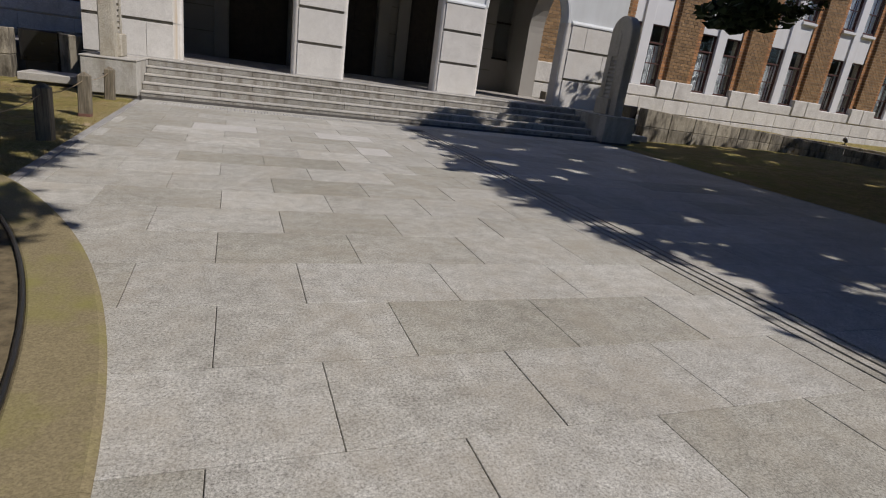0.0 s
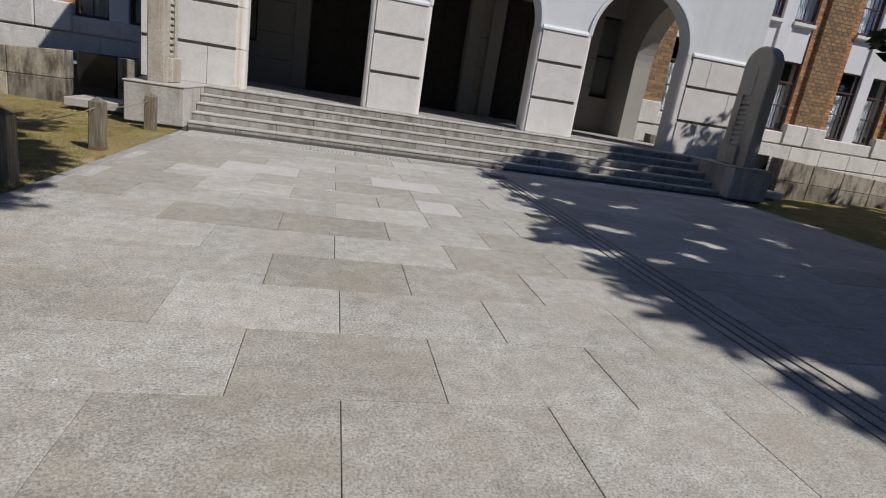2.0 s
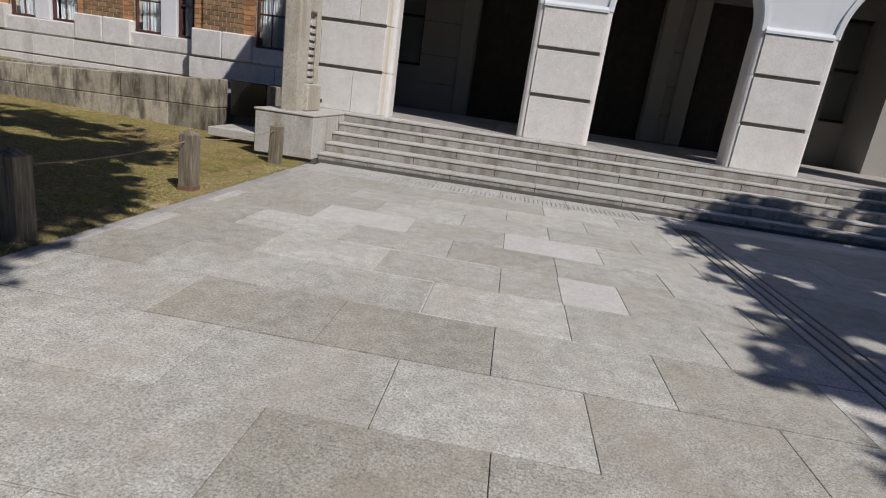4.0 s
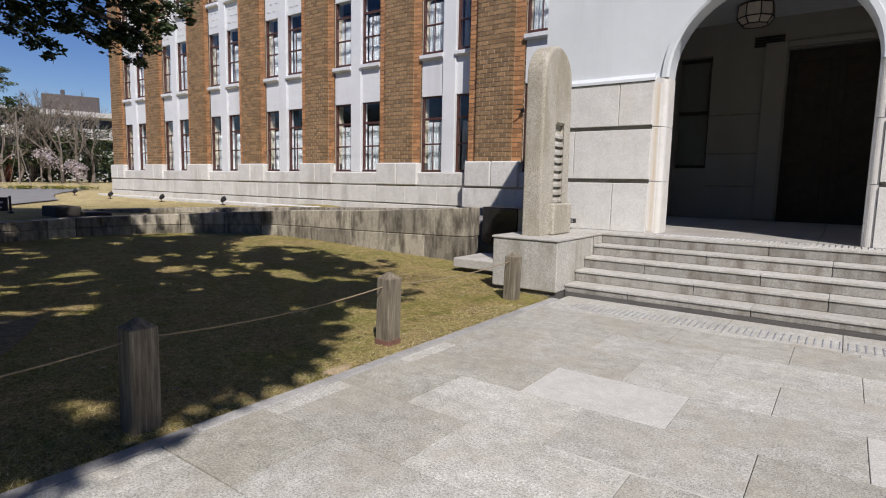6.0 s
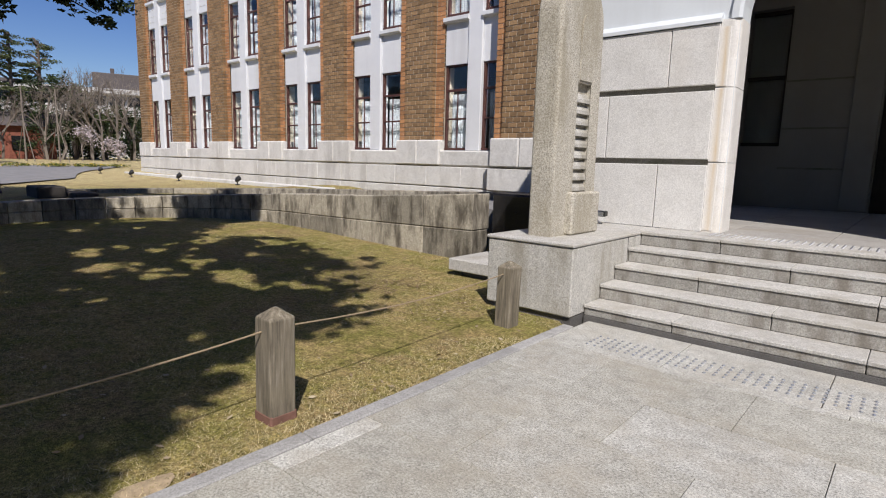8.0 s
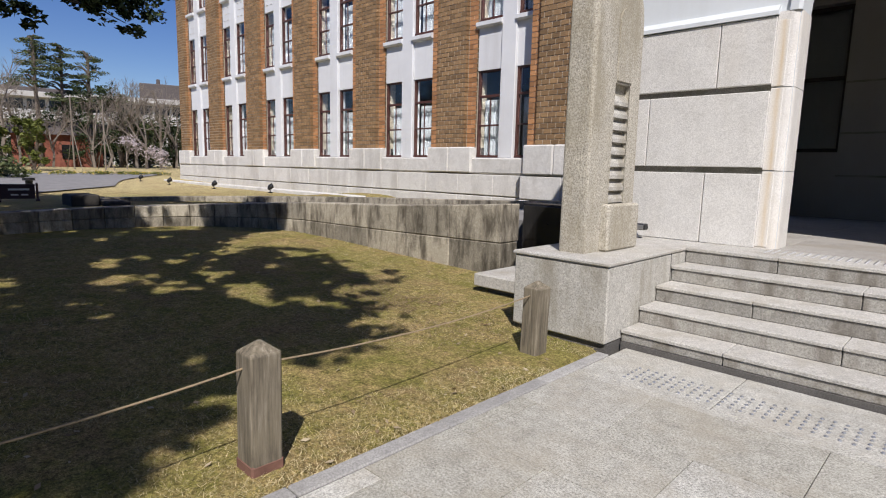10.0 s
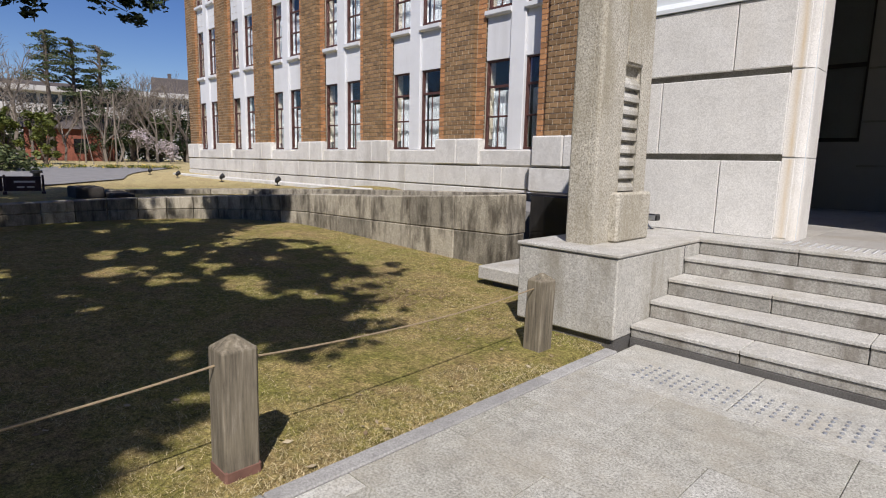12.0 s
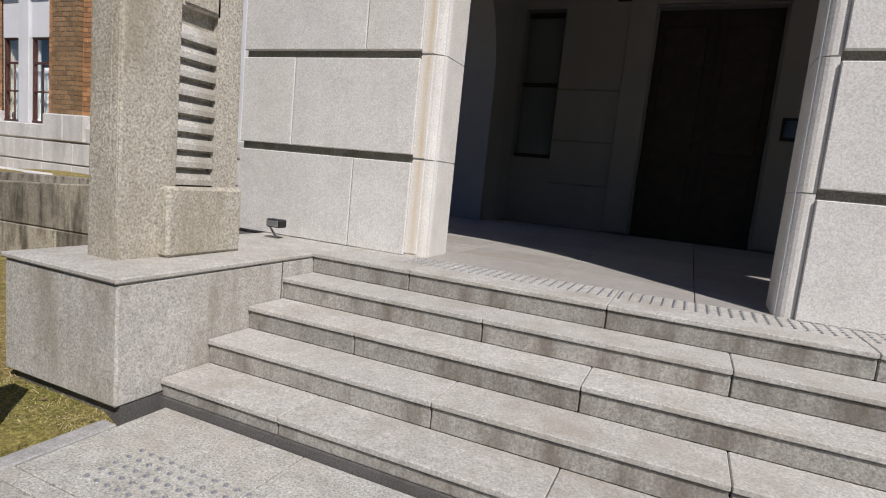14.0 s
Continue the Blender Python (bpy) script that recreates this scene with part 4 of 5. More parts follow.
# ---------------------------------------------------------------- round bed with edging
RC, RR = (-7.86, 1.97), 8.3
ring = structure(empty("planter_edging"), "mossy brown concrete edging round the circular bed")
hoop_pts = []
for i in range(11):
    a0 = math.radians(-70 + i * 10.6)
    a1 = math.radians(-70 + (i + 1) * 10.6 - 0.015)
    prof = [(RR - 0.325, -0.1), (RR - 0.325, 0.014), (RR - 0.315, 0.02), (RR - 0.03, 0.02), (RR, 0.008), (RR, -0.1)]
    bm = bmesh.new()
    rows = []
    for k in range(13):
        a = a0 + (a1 - a0) * k / 12
        rows.append([bm.verts.new((RC[0] + r * math.cos(a), RC[1] + r * math.sin(a), z)) for r, z in prof])
    for p, q in zip(rows, rows[1:]):
        for k in range(len(prof) - 1):
            bm.faces.new((p[k], p[k + 1], q[k + 1], q[k]))
    bm.faces.new(rows[0][::-1]), bm.faces.new(rows[-1])
    bmesh.ops.recalc_face_normals(bm, faces=bm.faces)
    part("edging_stone", bm, RINGKERB, ring)
    for k in range(5):
        a = a0 + (a1 - a0) * k / 5
        hoop_pts.append((RC[0] + (RR - 0.338) * math.cos(a), RC[1] + (RR - 0.338) * math.sin(a)))
sv, sf = [(RC[0], RC[1], 0.0)], []
for i in range(91):
    a = math.radians(-80 + i * 2)
    for r in (5.0, RR - 0.6, RR - 0.325):
        sv.append((RC[0] + r * math.cos(a), RC[1] + r * math.sin(a), 0.008 + (0.012 * abs(noise.noise(Vector((i * 0.7, r, 2)))) if r < RR - 0.5 else 0)))
    if i:
        k = 1 + 3 * i
        sf += [(0, k - 3, k), (k - 3, k - 2, k + 1, k), (k - 2, k - 1, k + 2, k + 1)]
structure(part("planter_soil", (sv, sf), SOIL), "dark soil of the round bed with dry leaves")
hoop = tagged(empty("bed_edging_rail"), "low thin black metal rail round the bed", "edging rail")
part("rail", tube([(x, y, 0.025) for x, y in hoop_pts], [0.013] * len(hoop_pts), 6), BLACKMETAL, hoop)
for x, y in hoop_pts[::3]:
    part("stake", tube([(x, y, -0.08), (x, y, 0.03)], [0.012, 0.012], 5), BLACKMETAL, hoop)


# ---------------------------------------------------------------- posts and ropes
POST_H = 0.68


def post_thing(x, y, h, lean, foot, label):
    ob = tagged(empty("rope_post", x, y, ground_z(x, y) - 0.03), label, "post", "rope posts by the lawn")
    w = 0.082
    bm = bmesh.new()
    rings = [(-0.2, w), (0.1, w), (h * 0.5, w * 0.99), (h - 0.06, w * 0.985), (h - 0.052, w * 0.95), (h, w * 0.17)]
    rows = []
    for z, r in rings:
        ch = 0.012
        q = [(-r, -r + ch), (-r + ch, -r), (r - ch, -r), (r, -r + ch), (r, r - ch), (r - ch, r), (-r + ch, r), (-r, r - ch)]
        rows.append([bm.verts.new((a + lean * z, b, z)) for a, b in q])
    for p, q in zip(rows, rows[1:]):
        for k in range(8):
            bm.faces.new((p[k], p[(k + 1) % 8], q[(k + 1) % 8], q[k]))
    bm.faces.new(rows[-1]), bm.faces.new(rows[0][::-1])
    bmesh.ops.recalc_face_normals(bm, faces=bm.faces)
    part("timber", bm, POSTWOOD, ob)
    if foot:
        part("foot_collar", box_data(-0.086, 0.086, -0.086, 0.086, -0.1, 0.085, 0.01), RUSTFOOT, ob, "red painted foot")
    part("eye_bolt", tube([(lean * 0.5 - w - 0.01, 0, 0.49), (lean * 0.5 - w - 0.02, -0.02, 0.49)], [0.014, 0.014], 6), BLACKMETAL, ob)
    return ob


POSTS = [(-1.18, 6.62, 0.68, 0.0, False), (-1.24, 8.62, 0.68, 0.01, False), (-1.29, 10.80, 0.68, 0.02, True), (-1.40, 13.26, 0.63, 0.03, False)]
for i, (x, y, h, l, f) in enumerate(POSTS):
    post_thing(x, y, h, l, f, "weathered square timber post with a red foot on the lawn edge" if f else "weathered square timber post with a pointed top")


def rope(a, b, sag):
    pts = []
    for i in range(13):
        u = i / 12
        p = Vector(a).lerp(Vector(b), u)
        p.z -= sag * 4 * u * (1 - u)
        pts.append(tuple(p))
    ob = tagged(empty("rope"), "thin tan rope strung between timber posts", "rope", "lawn ropes")
    part("cord", tube(pts, [0.0052] * 13, 6), ROPE, ob)
    for e in (pts[0], pts[-1]):
        part("knot", tube([(e[0] - 0.01, e[1], e[2] - 0.02), (e[0], e[1], e[2] + 0.02)], [0.013, 0.013], 6), ROPE, ob)


for p, q in zip(POSTS, POSTS[1:]):
    rope((p[0], p[1], 0.5 * p[2] / 0.68 + 0.03), (q[0], q[1], 0.5 * q[2] / 0.68 + 0.03), 0.05)

# ---------------------------------------------------------------- lanterns, flood light, up-lights
FROST = plain("frosted warm-white glass", (0.62, 0.55, 0.47), 0.35, vary=0.08, bumps=0)


def lantern(x, y, z):
    ob = tagged(empty("porch_lantern", x, y, z), "eight-sided dark metal lantern with frosted panes on the porch ceiling", "lantern", "porch lanterns")
    rings = [(0.25, 0.0), (0.36, 0.13), (0.34, 0.4)]
    def corner(k, ring):
        r, h = rings[ring]
        return (r * math.cos(math.pi * (k + 0.5) / 4), r * math.sin(math.pi * (k + 0.5) / 4), h)
    for k in range(8):
        for ring in range(3):
            part("lantern_rim", tube([corner(k, ring), corner(k + 1, ring)], [0.014, 0.014], 5), BLACKMETAL, ob)
        for ring in range(2):
            part("lantern_bar", tube([corner(k, ring), corner(k, ring + 1)], [0.013, 0.013], 5), BLACKMETAL, ob)
            q = [corner(k, ring), corner(k + 1, ring), corner(k + 1, ring + 1), corner(k, ring + 1)]
            inner = [(a * 0.96, b * 0.96, c) for a, b, c in q]
            part("lantern_pane", (q + inner, [(0, 1, 2, 3), (7, 6, 5, 4), (0, 4, 5, 1), (1, 5, 6, 2), (2, 6, 7, 3), (3, 7, 4, 0)]), FROST, ob, "frosted pane")
    bottom = [corner(k, 0) for k in range(8)]
    part("bottom_pane", (bottom + [(a, b, 0.012) for a, b, c in bottom], [tuple(range(8))[::-1], tuple(range(8, 16))]), FROST, ob, "frosted pane")
    part("ceiling_plate", tube([(0, 0, 0.4), (0, 0, CEIL - z)], [0.3, 0.26], 16), BLACKMETAL, ob)


lantern(0.05, 20.85, 4.9), lantern(9.25, 20.85, 4.9)

fl = tagged(empty("flood_light", -1.66, 15.6, LAND), "small black flood light on a bracket by the pier", "flood light")
part("bracket", tube([(0.0, 0.1, 0.0), (0.0, 0.02, 0.02), (-0.06, 0, 0.1), (0.02, -0.02, 0.12)], [0.012] * 4, 5), STEEL, fl)
block("lamp_head", -0.05, 0.1, -0.06, 0.04, 0.1, 0.17, BLACKMETAL, fl, 0.012)
block("lamp_glass", -0.035, 0.085, -0.064, -0.06, 0.11, 0.16, STEEL, fl, 0.003)


def uplight(x, y):
    ob = tagged(empty("up_light", x, y, ground_z(x, y)), "small black ground spot light on the grass", "spot light", "ground spot lights")
    ob.scale = (0.6, 0.6, 0.7)
    part("stake", tube([(0, 0, -0.1), (0, 0, 0.18)], [0.03, 0.03], 6), BLACKMETAL, ob)
    block("base", -0.12, 0.12, -0.12, 0.12, 0, 0.05, BLACKMETAL, ob, 0.01)
    part("head", tube([(0, -0.12, 0.2), (0, -0.02, 0.3), (0, 0.16, 0.4)], [0.08, 0.14, 0.15], 10), BLACKMETAL, ob)


for x, y in ((-30.5, 19.3), (-26.5, 19.3), (-22.5, 19.7), (-18.6, 20.2), (28.0, 19.6), (31.5, 19.6)):
    uplight(x, y)

# board and bollard on the far grass
sb = tagged(empty("sign_board", -16.9, 11.75, ground_z(-16.9, 11.75)), "low dark maroon double notice board with white lines", "sign board")
sb.rotation_euler = (0, 0, radians(82))
sb.scale = (0.52, 0.8, 0.95)
for k in (-1, 1):
    panel_ = block("board", k * 0.8 - 0.72 - 0.04 * k, k * 0.8 + 0.72 - 0.04 * k, -0.03, 0.03, 0.08, 0.44, SIGNBOARD, sb, 0.01)
    block("white_line", k * 0.8 - 0.4, k * 0.8 + 0.45, -0.036, -0.03, 0.31, 0.36, SIGNWHITE, panel_, 0)
    block("white_line", k * 0.8 - 0.3, k * 0.8 + 0.0, -0.036, -0.03, 0.17, 0.21, SIGNWHITE, panel_, 0)
    block("white_line", k * 0.8 + 0.1, k * 0.8 + 0.4, -0.036, -0.03, 0.17, 0.21, SIGNWHITE, panel_, 0)
for x in (-1.58, -0.02, 1.52):
    block("board_post", x, x + 0.1, -0.06, 0.06, -0.05, 0.52, SIGNBOARD, sb, 0.015)
    block("post_foot", x - 0.04, x + 0.14, -0.25, 0.25, -0.05, 0.08, SIGNBOARD, sb, 0.02)
block("top_rail", -1.5, 1.5, -0.04, 0.04, 0.44, 0.48, SIGNBOARD, sb, 0.01)
bo = tagged(empty("bollard_lamp", -20.3, 12.95, ground_z(-20.3, 12.95)), "short dark bollard lamp beside the drive", "bollard")
part("shaft", tube([(0, 0, -0.05), (0, 0, 0.42)], [0.1, 0.1], 12), BLACKMETAL, bo)
part("cap", tube([(0, 0, 0.42), (0, 0, 0.5)], [0.17, 0.16], 12), BLACKMETAL, bo)
# low stone kerb along the wing's foot
structure(block("kerb", -31, -13.5, 20.6, 20.9, 0.1, 0.52, PLINTH, c=0.03), "low pale stone kerb along the brick wing")

bracket = tagged(empty("wall_bracket", -5.9, 21.72, 3.6), "small dark iron bracket fixed to the brick pier", "bracket")
part("plate", box_data(-0.05, 0.05, 0.04, 0.09, -0.05, 0.05, 0.005), BLACKMETAL, bracket)
part("arm", tube([(0, 0.06, 0), (-0.05, -0.04, 0.01), (-0.12, -0.06, 0.0)], [0.022, 0.02, 0.018], 6), BLACKMETAL, bracket)


# ---------------------------------------------------------------- trees
def leaf_cloud(rng, centres, per, radius, flat, size, stretch=1.0, gaps=0.0):
    """Small leaf quads round the centres; unequal, so that the outline is ragged. gaps: limit past which leaves are cut
    along the sun's line, to let flecks through.
    """
    vs, fs = [], []
    for c in centres:
        rr = radius * rng.uniform(0.55, 1.25)
        n = int(per * rng.uniform(0.6, 1.3))
        p = rng.normal(0, 1, (n, 3))
        p /= np.linalg.norm(p, axis=1)[:, None] + 1e-6
        p *= (rng.random((n, 1)) ** 0.45) * rr
        p[:, 2] *= flat
        p += np.array(c)
        if gaps:
            q = p[:, :2] - p[:, 2:3] * np.array([[sun_dir.x / sun_dir.z, sun_dir.y / sun_dir.z]])
            open_ = np.array([noise.noise(Vector((a * 1.25, b * 1.7, 7.3))) + 0.55 * noise.noise(Vector((a * 3.4, b * 4.2, 1.1))) for a, b in q])
            thin = 0.12 * np.clip((q[:, 0] + 5.0) / 3.5, 0, 1) * (q[:, 0] < 0)      # cuts more sun flecks where the shadow nears the lawn's edge
            p = p[open_ < gaps - thin]
            n = len(p)
        u = rng.normal(0, 1, (n, 3))
        u[:, 2] *= 0.45
        u /= np.linalg.norm(u, axis=1)[:, None]
        w = np.cross(u, rng.normal(0, 1, (n, 3)))
        w /= np.linalg.norm(w, axis=1)[:, None] + 1e-6
        s = size * rng.uniform(0.6, 1.4, (n, 1))
        a, b, d, e = p - u * s * stretch, p + w * s * 0.45, p + u * s * stretch, p - w * s * 0.45
        k = len(vs)
        vs.extend(map(tuple, np.stack([a, b, d, e], 1).reshape(-1, 3)))
        fs.extend((k + 4 * i, k + 4 * i + 1, k + 4 * i + 2, k + 4 * i + 3) for i in range(n))
    return vs, fs


def limb_points(rng, a, b, bow, n=6):
    a, b = Vector(a), Vector(b)
    pts = []
    for i in range(n):
        u = i / (n - 1)
        p = a.lerp(b, u)
        p.z += bow * 4 * u * (1 - u)
        if 0 < i < n - 1:
            p += Vector(rng.normal(0, 0.06 * (b - a).length / n, 3))
        pts.append(tuple(p))
    return pts


def spreading_tree(seed, x, y, trunk_h, pads, leaf, label, per=420, radius=1.25, size=0.13, trunk_r=0.42, flat=0.38, group="shade trees", inner=True, tips=(), shade_tiers=False):
    """Evergreen with level pads of foliage on long limbs. pads: ends of the limbs."""
    rng = np.random.default_rng(seed)
    z0 = ground_z(x, y)
    ob = tagged(empty("tree", x, y, z0), label, "tree", group)
    top = max(p[2] for p in pads)
    tp = [(0, 0, -0.3), (0.05, 0.02, trunk_h * 0.35), (-0.1, 0.1, trunk_h * 0.7), (0.05, 0.0, trunk_h), (0.1, 0.1, top - z0)]
    part("trunk", tube(tp, [trunk_r * 1.25, trunk_r, trunk_r * 0.85, trunk_r * 0.7, 0.06], 12), BARK, ob)
    limbs, centres = [], []
    for px, py, pz in pads:
        e = (px - x, py - y, pz - z0)
        r = math.hypot(e[0], e[1])
        st = (0, 0, min(top - z0 - 0.3, max(trunk_h * 0.6, e[2] - 0.25 * r)))
        pts = limb_points(rng, st, e, 0.3)
        limbs.append(tube(pts, [0.13, 0.1, 0.08, 0.06, 0.04, 0.02], 5))
        centres.append(e)
        for u in (0.8, 0.6) if inner else ():
            c = Vector(st).lerp(Vector(e), u) + Vector(rng.normal(0, 0.7, 3)) * Vector((1, 1, 0.3))
            centres.append(tuple(c))
    part("limb_frame", join(limbs), BARK, ob)
    if shade_tiers:                                          # unseen boughs added along the sun's line to block skylight from the shade
        centres += [tuple(Vector(c) + sun_dir * (k + rng.normal(0, 0.25))) for k in (1.9, -1.7) for c in centres if k > 0 or c[0] + x > -6.5]
    part("crown", leaf_cloud(rng, centres, per, radius, flat, size, gaps=0.37 if shade_tiers else 0.0), leaf, ob)
    if tips:
        sprays, twigs = [], []
        for px, py, pz in tips:
            e = Vector((px - x, py - y, pz - z0))
            back = (Vector((-e.x, -e.y, 0)).normalized() + Vector((rng.normal(0, 0.25), rng.normal(0, 0.25), 0.2)))
            twigs.append(tube(limb_points(rng, e + back, e, 0.05), [0.03, 0.024, 0.019, 0.014, 0.01, 0.006], 4))
            sprays += [tuple(e + Vector(rng.normal(0, 0.1, 3))) for _ in range(3)] + [tuple(e + back * rng.uniform(0.3, 0.8))]
        part("twig_frame", join(twigs), BARK, ob)
        part("drooping_spray", leaf_cloud(rng, sprays, 46, 0.21, 0.7, 0.062), leaf, ob)
    return ob


def ring_pads(rng, cx, cy, R, z0, z1, n):
    out = []
    for i in range(n):
        a = 2.39996 * i
        r = R * math.sqrt((i + 0.6) / n)
        out.append((cx + r * math.cos(a) + rng.normal(0, 0.3), cy + r * math.sin(a) + rng.normal(0, 0.3), z0 + (z1 - z0) * (1 - (r / R) ** 2) * rng.uniform(0.5, 1.0) + rng.normal(0, 0.25)))
    return out


def grid_pads(rng, x0, x1, y0, y1, z0, z1, step):
    out = []
    for i in range(int((x1 - x0) / step) + 1):
        for j in range(int((y1 - y0) / step) + 1):
            if rng.random() < 0.12 and i:
                continue
            out.append((x0 + i * step + abs(rng.normal(0, 0.2)), y0 + j * step + rng.normal(0, 0.25), rng.uniform(z0, z1)))
    return out


def lawn_pads(rng):
    """Pads over the west lawn's sunward side, ending in a slanting rim that sets the shadow's edge."""
    out = []
    for j in range(13):
        y = -2.0 + 1.06 * j
        rim = float(np.interp(y, (-2, 1.67, 2.67, 4.4, 5.2, 5.8, 7.2, 8.4, 8.95, 10.3, 10.9), (3.3, 3.75, 3.2, 2.7, 2.8, 2.45, 1.6, 0.6, -0.5, -2.7, -4.5)))
        x = rim - (0.3 if y < 3.9 else 0.0 if y < 6.2 else 0.3) - rng.uniform(0, 0.25)
        while x > -14.5:
            if rng.random() > 0.08:
                out.append((x, y + rng.normal(0, 0.22), rng.uniform(6.6, 7.5)))
            x -= 1.3 + rng.normal(0, 0.12)
    return out


# crowns mostly out of view, their pads placed by the shadows wanted below
rs = np.random.default_rng(5)
spreading_tree(1, -4.6, 2.2, 5.0, lawn_pads(rs), NEEDLE, "broad dark evergreen tree in the round bed", 700, 1.05, 0.14, inner=False, shade_tiers=True)
spreading_tree(2, -11.8, 6.2, 4.5, ring_pads(rs, -10.0, 5.4, 3.4, 7.4, 9.5, 16) + [(-12.0, 12.0, 5.5), (-10.9, 12.3, 5.4), (-10.8, 13.0, 5.3), (-11.4, 11.0, 5.6)], NEEDLE, "dark evergreen with drooping outer boughs beside the lawn", 300, 0.72, 0.12, inner=False, tips=[(-10.75, 11.34, 3.99), (-10.75, 11.53, 3.95), (-10.75, 11.44, 4.2), (-10.75, 11.72, 4.31), (-10.75, 12.03, 4.42), (-10.75, 11.93, 4.63), (-10.75, 11.32, 4.52), (-10.75, 12.43, 4.73), (-10.75, 12.34, 4.89), (-10.75, 12.55, 4.18), (-10.75, 12.72, 4.15), (-10.75, 12.84, 4.46), (-10.75, 13.13, 4.02), (-10.75, 13.15, 4.24), (-10.75, 13.36, 4.52), (-10.75, 13.52, 4.26), (-10.75, 13.68, 4.41), (-10.75, 13.93, 4.67), (-10.75, 14.06, 4.92), (-10.75, 14.43, 5.21), (-10.75, 14.34, 5.42), (-10.75, 13.68, 5.07), (-10.75, 13.21, 5.01), (-10.75, 13.02, 4.73), (-10.75, 11.55, 4.69), (-10.75, 11.11, 4.6), (-10.75, 13.55, 4.8), (-10.75, 13.88, 5.24)])
spreading_tree(3, 15.6, 2.2, 5.0, grid_pads(rs, 10.0, 22, -7.2, 2.3, 6.4, 7.4, 1.05), NEEDLE, "broad dark evergreen tree by the forecourt", 560, 1.1, 0.15, inner=False, shade_tiers=True)
spreading_tree(4, 17.2, 5.6, 4.5, grid_pads(rs, 9.72, 23, 2.9, 9.4, 6.4, 7.4, 1.08) + grid_pads(rs, 12.6, 15.2, 10.3, 11.4, 6.6, 7.2, 1.05) + grid_pads(rs, 16.2, 23, 10.2, 10.3, 6.6, 7.2, 1.05) + [(12.2, 10.6, 4.6)], NEEDLE, "dark evergreen with low boughs beside the paving", 560, 1.1, 0.15, inner=False, shade_tiers=True, tips=[(10.95, 11.5, 3.6), (11.17, 11.5, 3.7), (11.49, 11.5, 3.66), (11.72, 11.5, 3.76), (12.04, 11.5, 3.86), (12.42, 11.5, 3.73), (12.77, 11.5, 3.68), (11.83, 11.5, 3.91), (13.02, 11.5, 3.65)])
spreading_tree(5, 26.0, 8.0, 5.0, grid_pads(rs, 22.5, 36, 2.0, 10.0, 6.4, 8.5, 1.8), NEEDLE, "dark evergreen on the east lawn", 650, 1.45, 0.18, inner=False)


def bare_tree(seed, x, y, h, label, blossom=0):
    rng = np.random.default_rng(seed)
    ob = tagged(empty("tree", x, y, ground_z(x, y)), label, "tree", "far trees")
    tubes, tips = [], []

    def grow(p, d, L, r, depth):
        q = p + d * L
        m = p.lerp(q, 0.5) + Vector(rng.normal(0, 0.05 * L, 3))
        tubes.append(tube([tuple(p), tuple(m), tuple(q)], [r, r * 0.8, r * 0.62], 4 if depth < 3 else 3))
        if depth == 5:
            tips.append(tuple(q))
            return
        for _ in range(3 if depth else 4):
            e = (d + Vector(rng.normal(0, 0.42, 3)) + Vector((0, 0, 0.12))).normalized()
            grow(p.lerp(q, rng.uniform(0.65, 1.0)), e, L * rng.uniform(0.58, 0.8), r * 0.55, depth + 1)
    grow(Vector((0, 0, -0.2)), Vector((0, 0, 1)), h * 0.28, h * 0.017, 0)
    part("branch_frame", join(tubes), BARETWIG, ob)
    if blossom:
        rngs = np.random.default_rng(seed + 1)
        part("crown", leaf_cloud(rngs, tips[::3], blossom, 0.35, 0.8, 0.07), BLOSSOM, ob)


def pine(seed, x, y, h, label, spread=0.13, base=0.6):
    rng = np.random.default_rng(seed)
    pads = []
    z0 = ground_z(x, y)
    for i in range(22):
        u = i / 21
        a = rng.uniform(0, 6.28)
        r = h * spread * (1.1 - 0.75 * u) * rng.uniform(0.35, 1.0)
        pads.append((x + r * math.cos(a), y + r * math.sin(a), z0 + h * (base + (0.985 - base) * u)))
    return spreading_tree(seed, x, y, h * 0.6, pads, NEEDLE2, label, 260, h * 0.085, 0.08, 0.2, 0.2, "far pines", inner=False)


def shrub(seed, x, y, r, h, mat, label, n=26):
    rng = np.random.default_rng(seed)
    ob = tagged(empty("shrub", x, y, ground_z(x, y)), label, "shrub", "far shrubs")
    cs = [(rng.normal(0, r * 0.45), rng.normal(0, r * 0.45), h * rng.uniform(0.12, 0.95)) for _ in range(n)]
    part("stem", join([tube([(0, 0, -0.1), (c[0] * 0.5, c[1] * 0.5, c[2] * 0.6), c], [0.05, 0.03, 0.01], 4) for c in cs]), BARK, ob)
    part("crown", leaf_cloud(rng, cs, 110, r * 0.42, 0.9, 0.12), mat, ob)


def far(px_dir, d):
    """A place d metres out from the forecourt along a bearing (degrees west of north)."""
    a = math.radians(px_dir)
    return 1.1 - d * math.sin(a), 9.64 + d * math.cos(a)


for i, (b, d, h) in enumerate(((80.2, 58, 10.6), (78.4, 59, 10.3), (76.5, 60, 10.1), (87.0, 54, 8.5))):
    pine(40 + i, *far(b, d), h, "tall pine with level grey-green pads at the lawn's end", (0.15, 0.16, 0.2, 0.15)[i], (0.62, 0.54, 0.5, 0.5)[i])
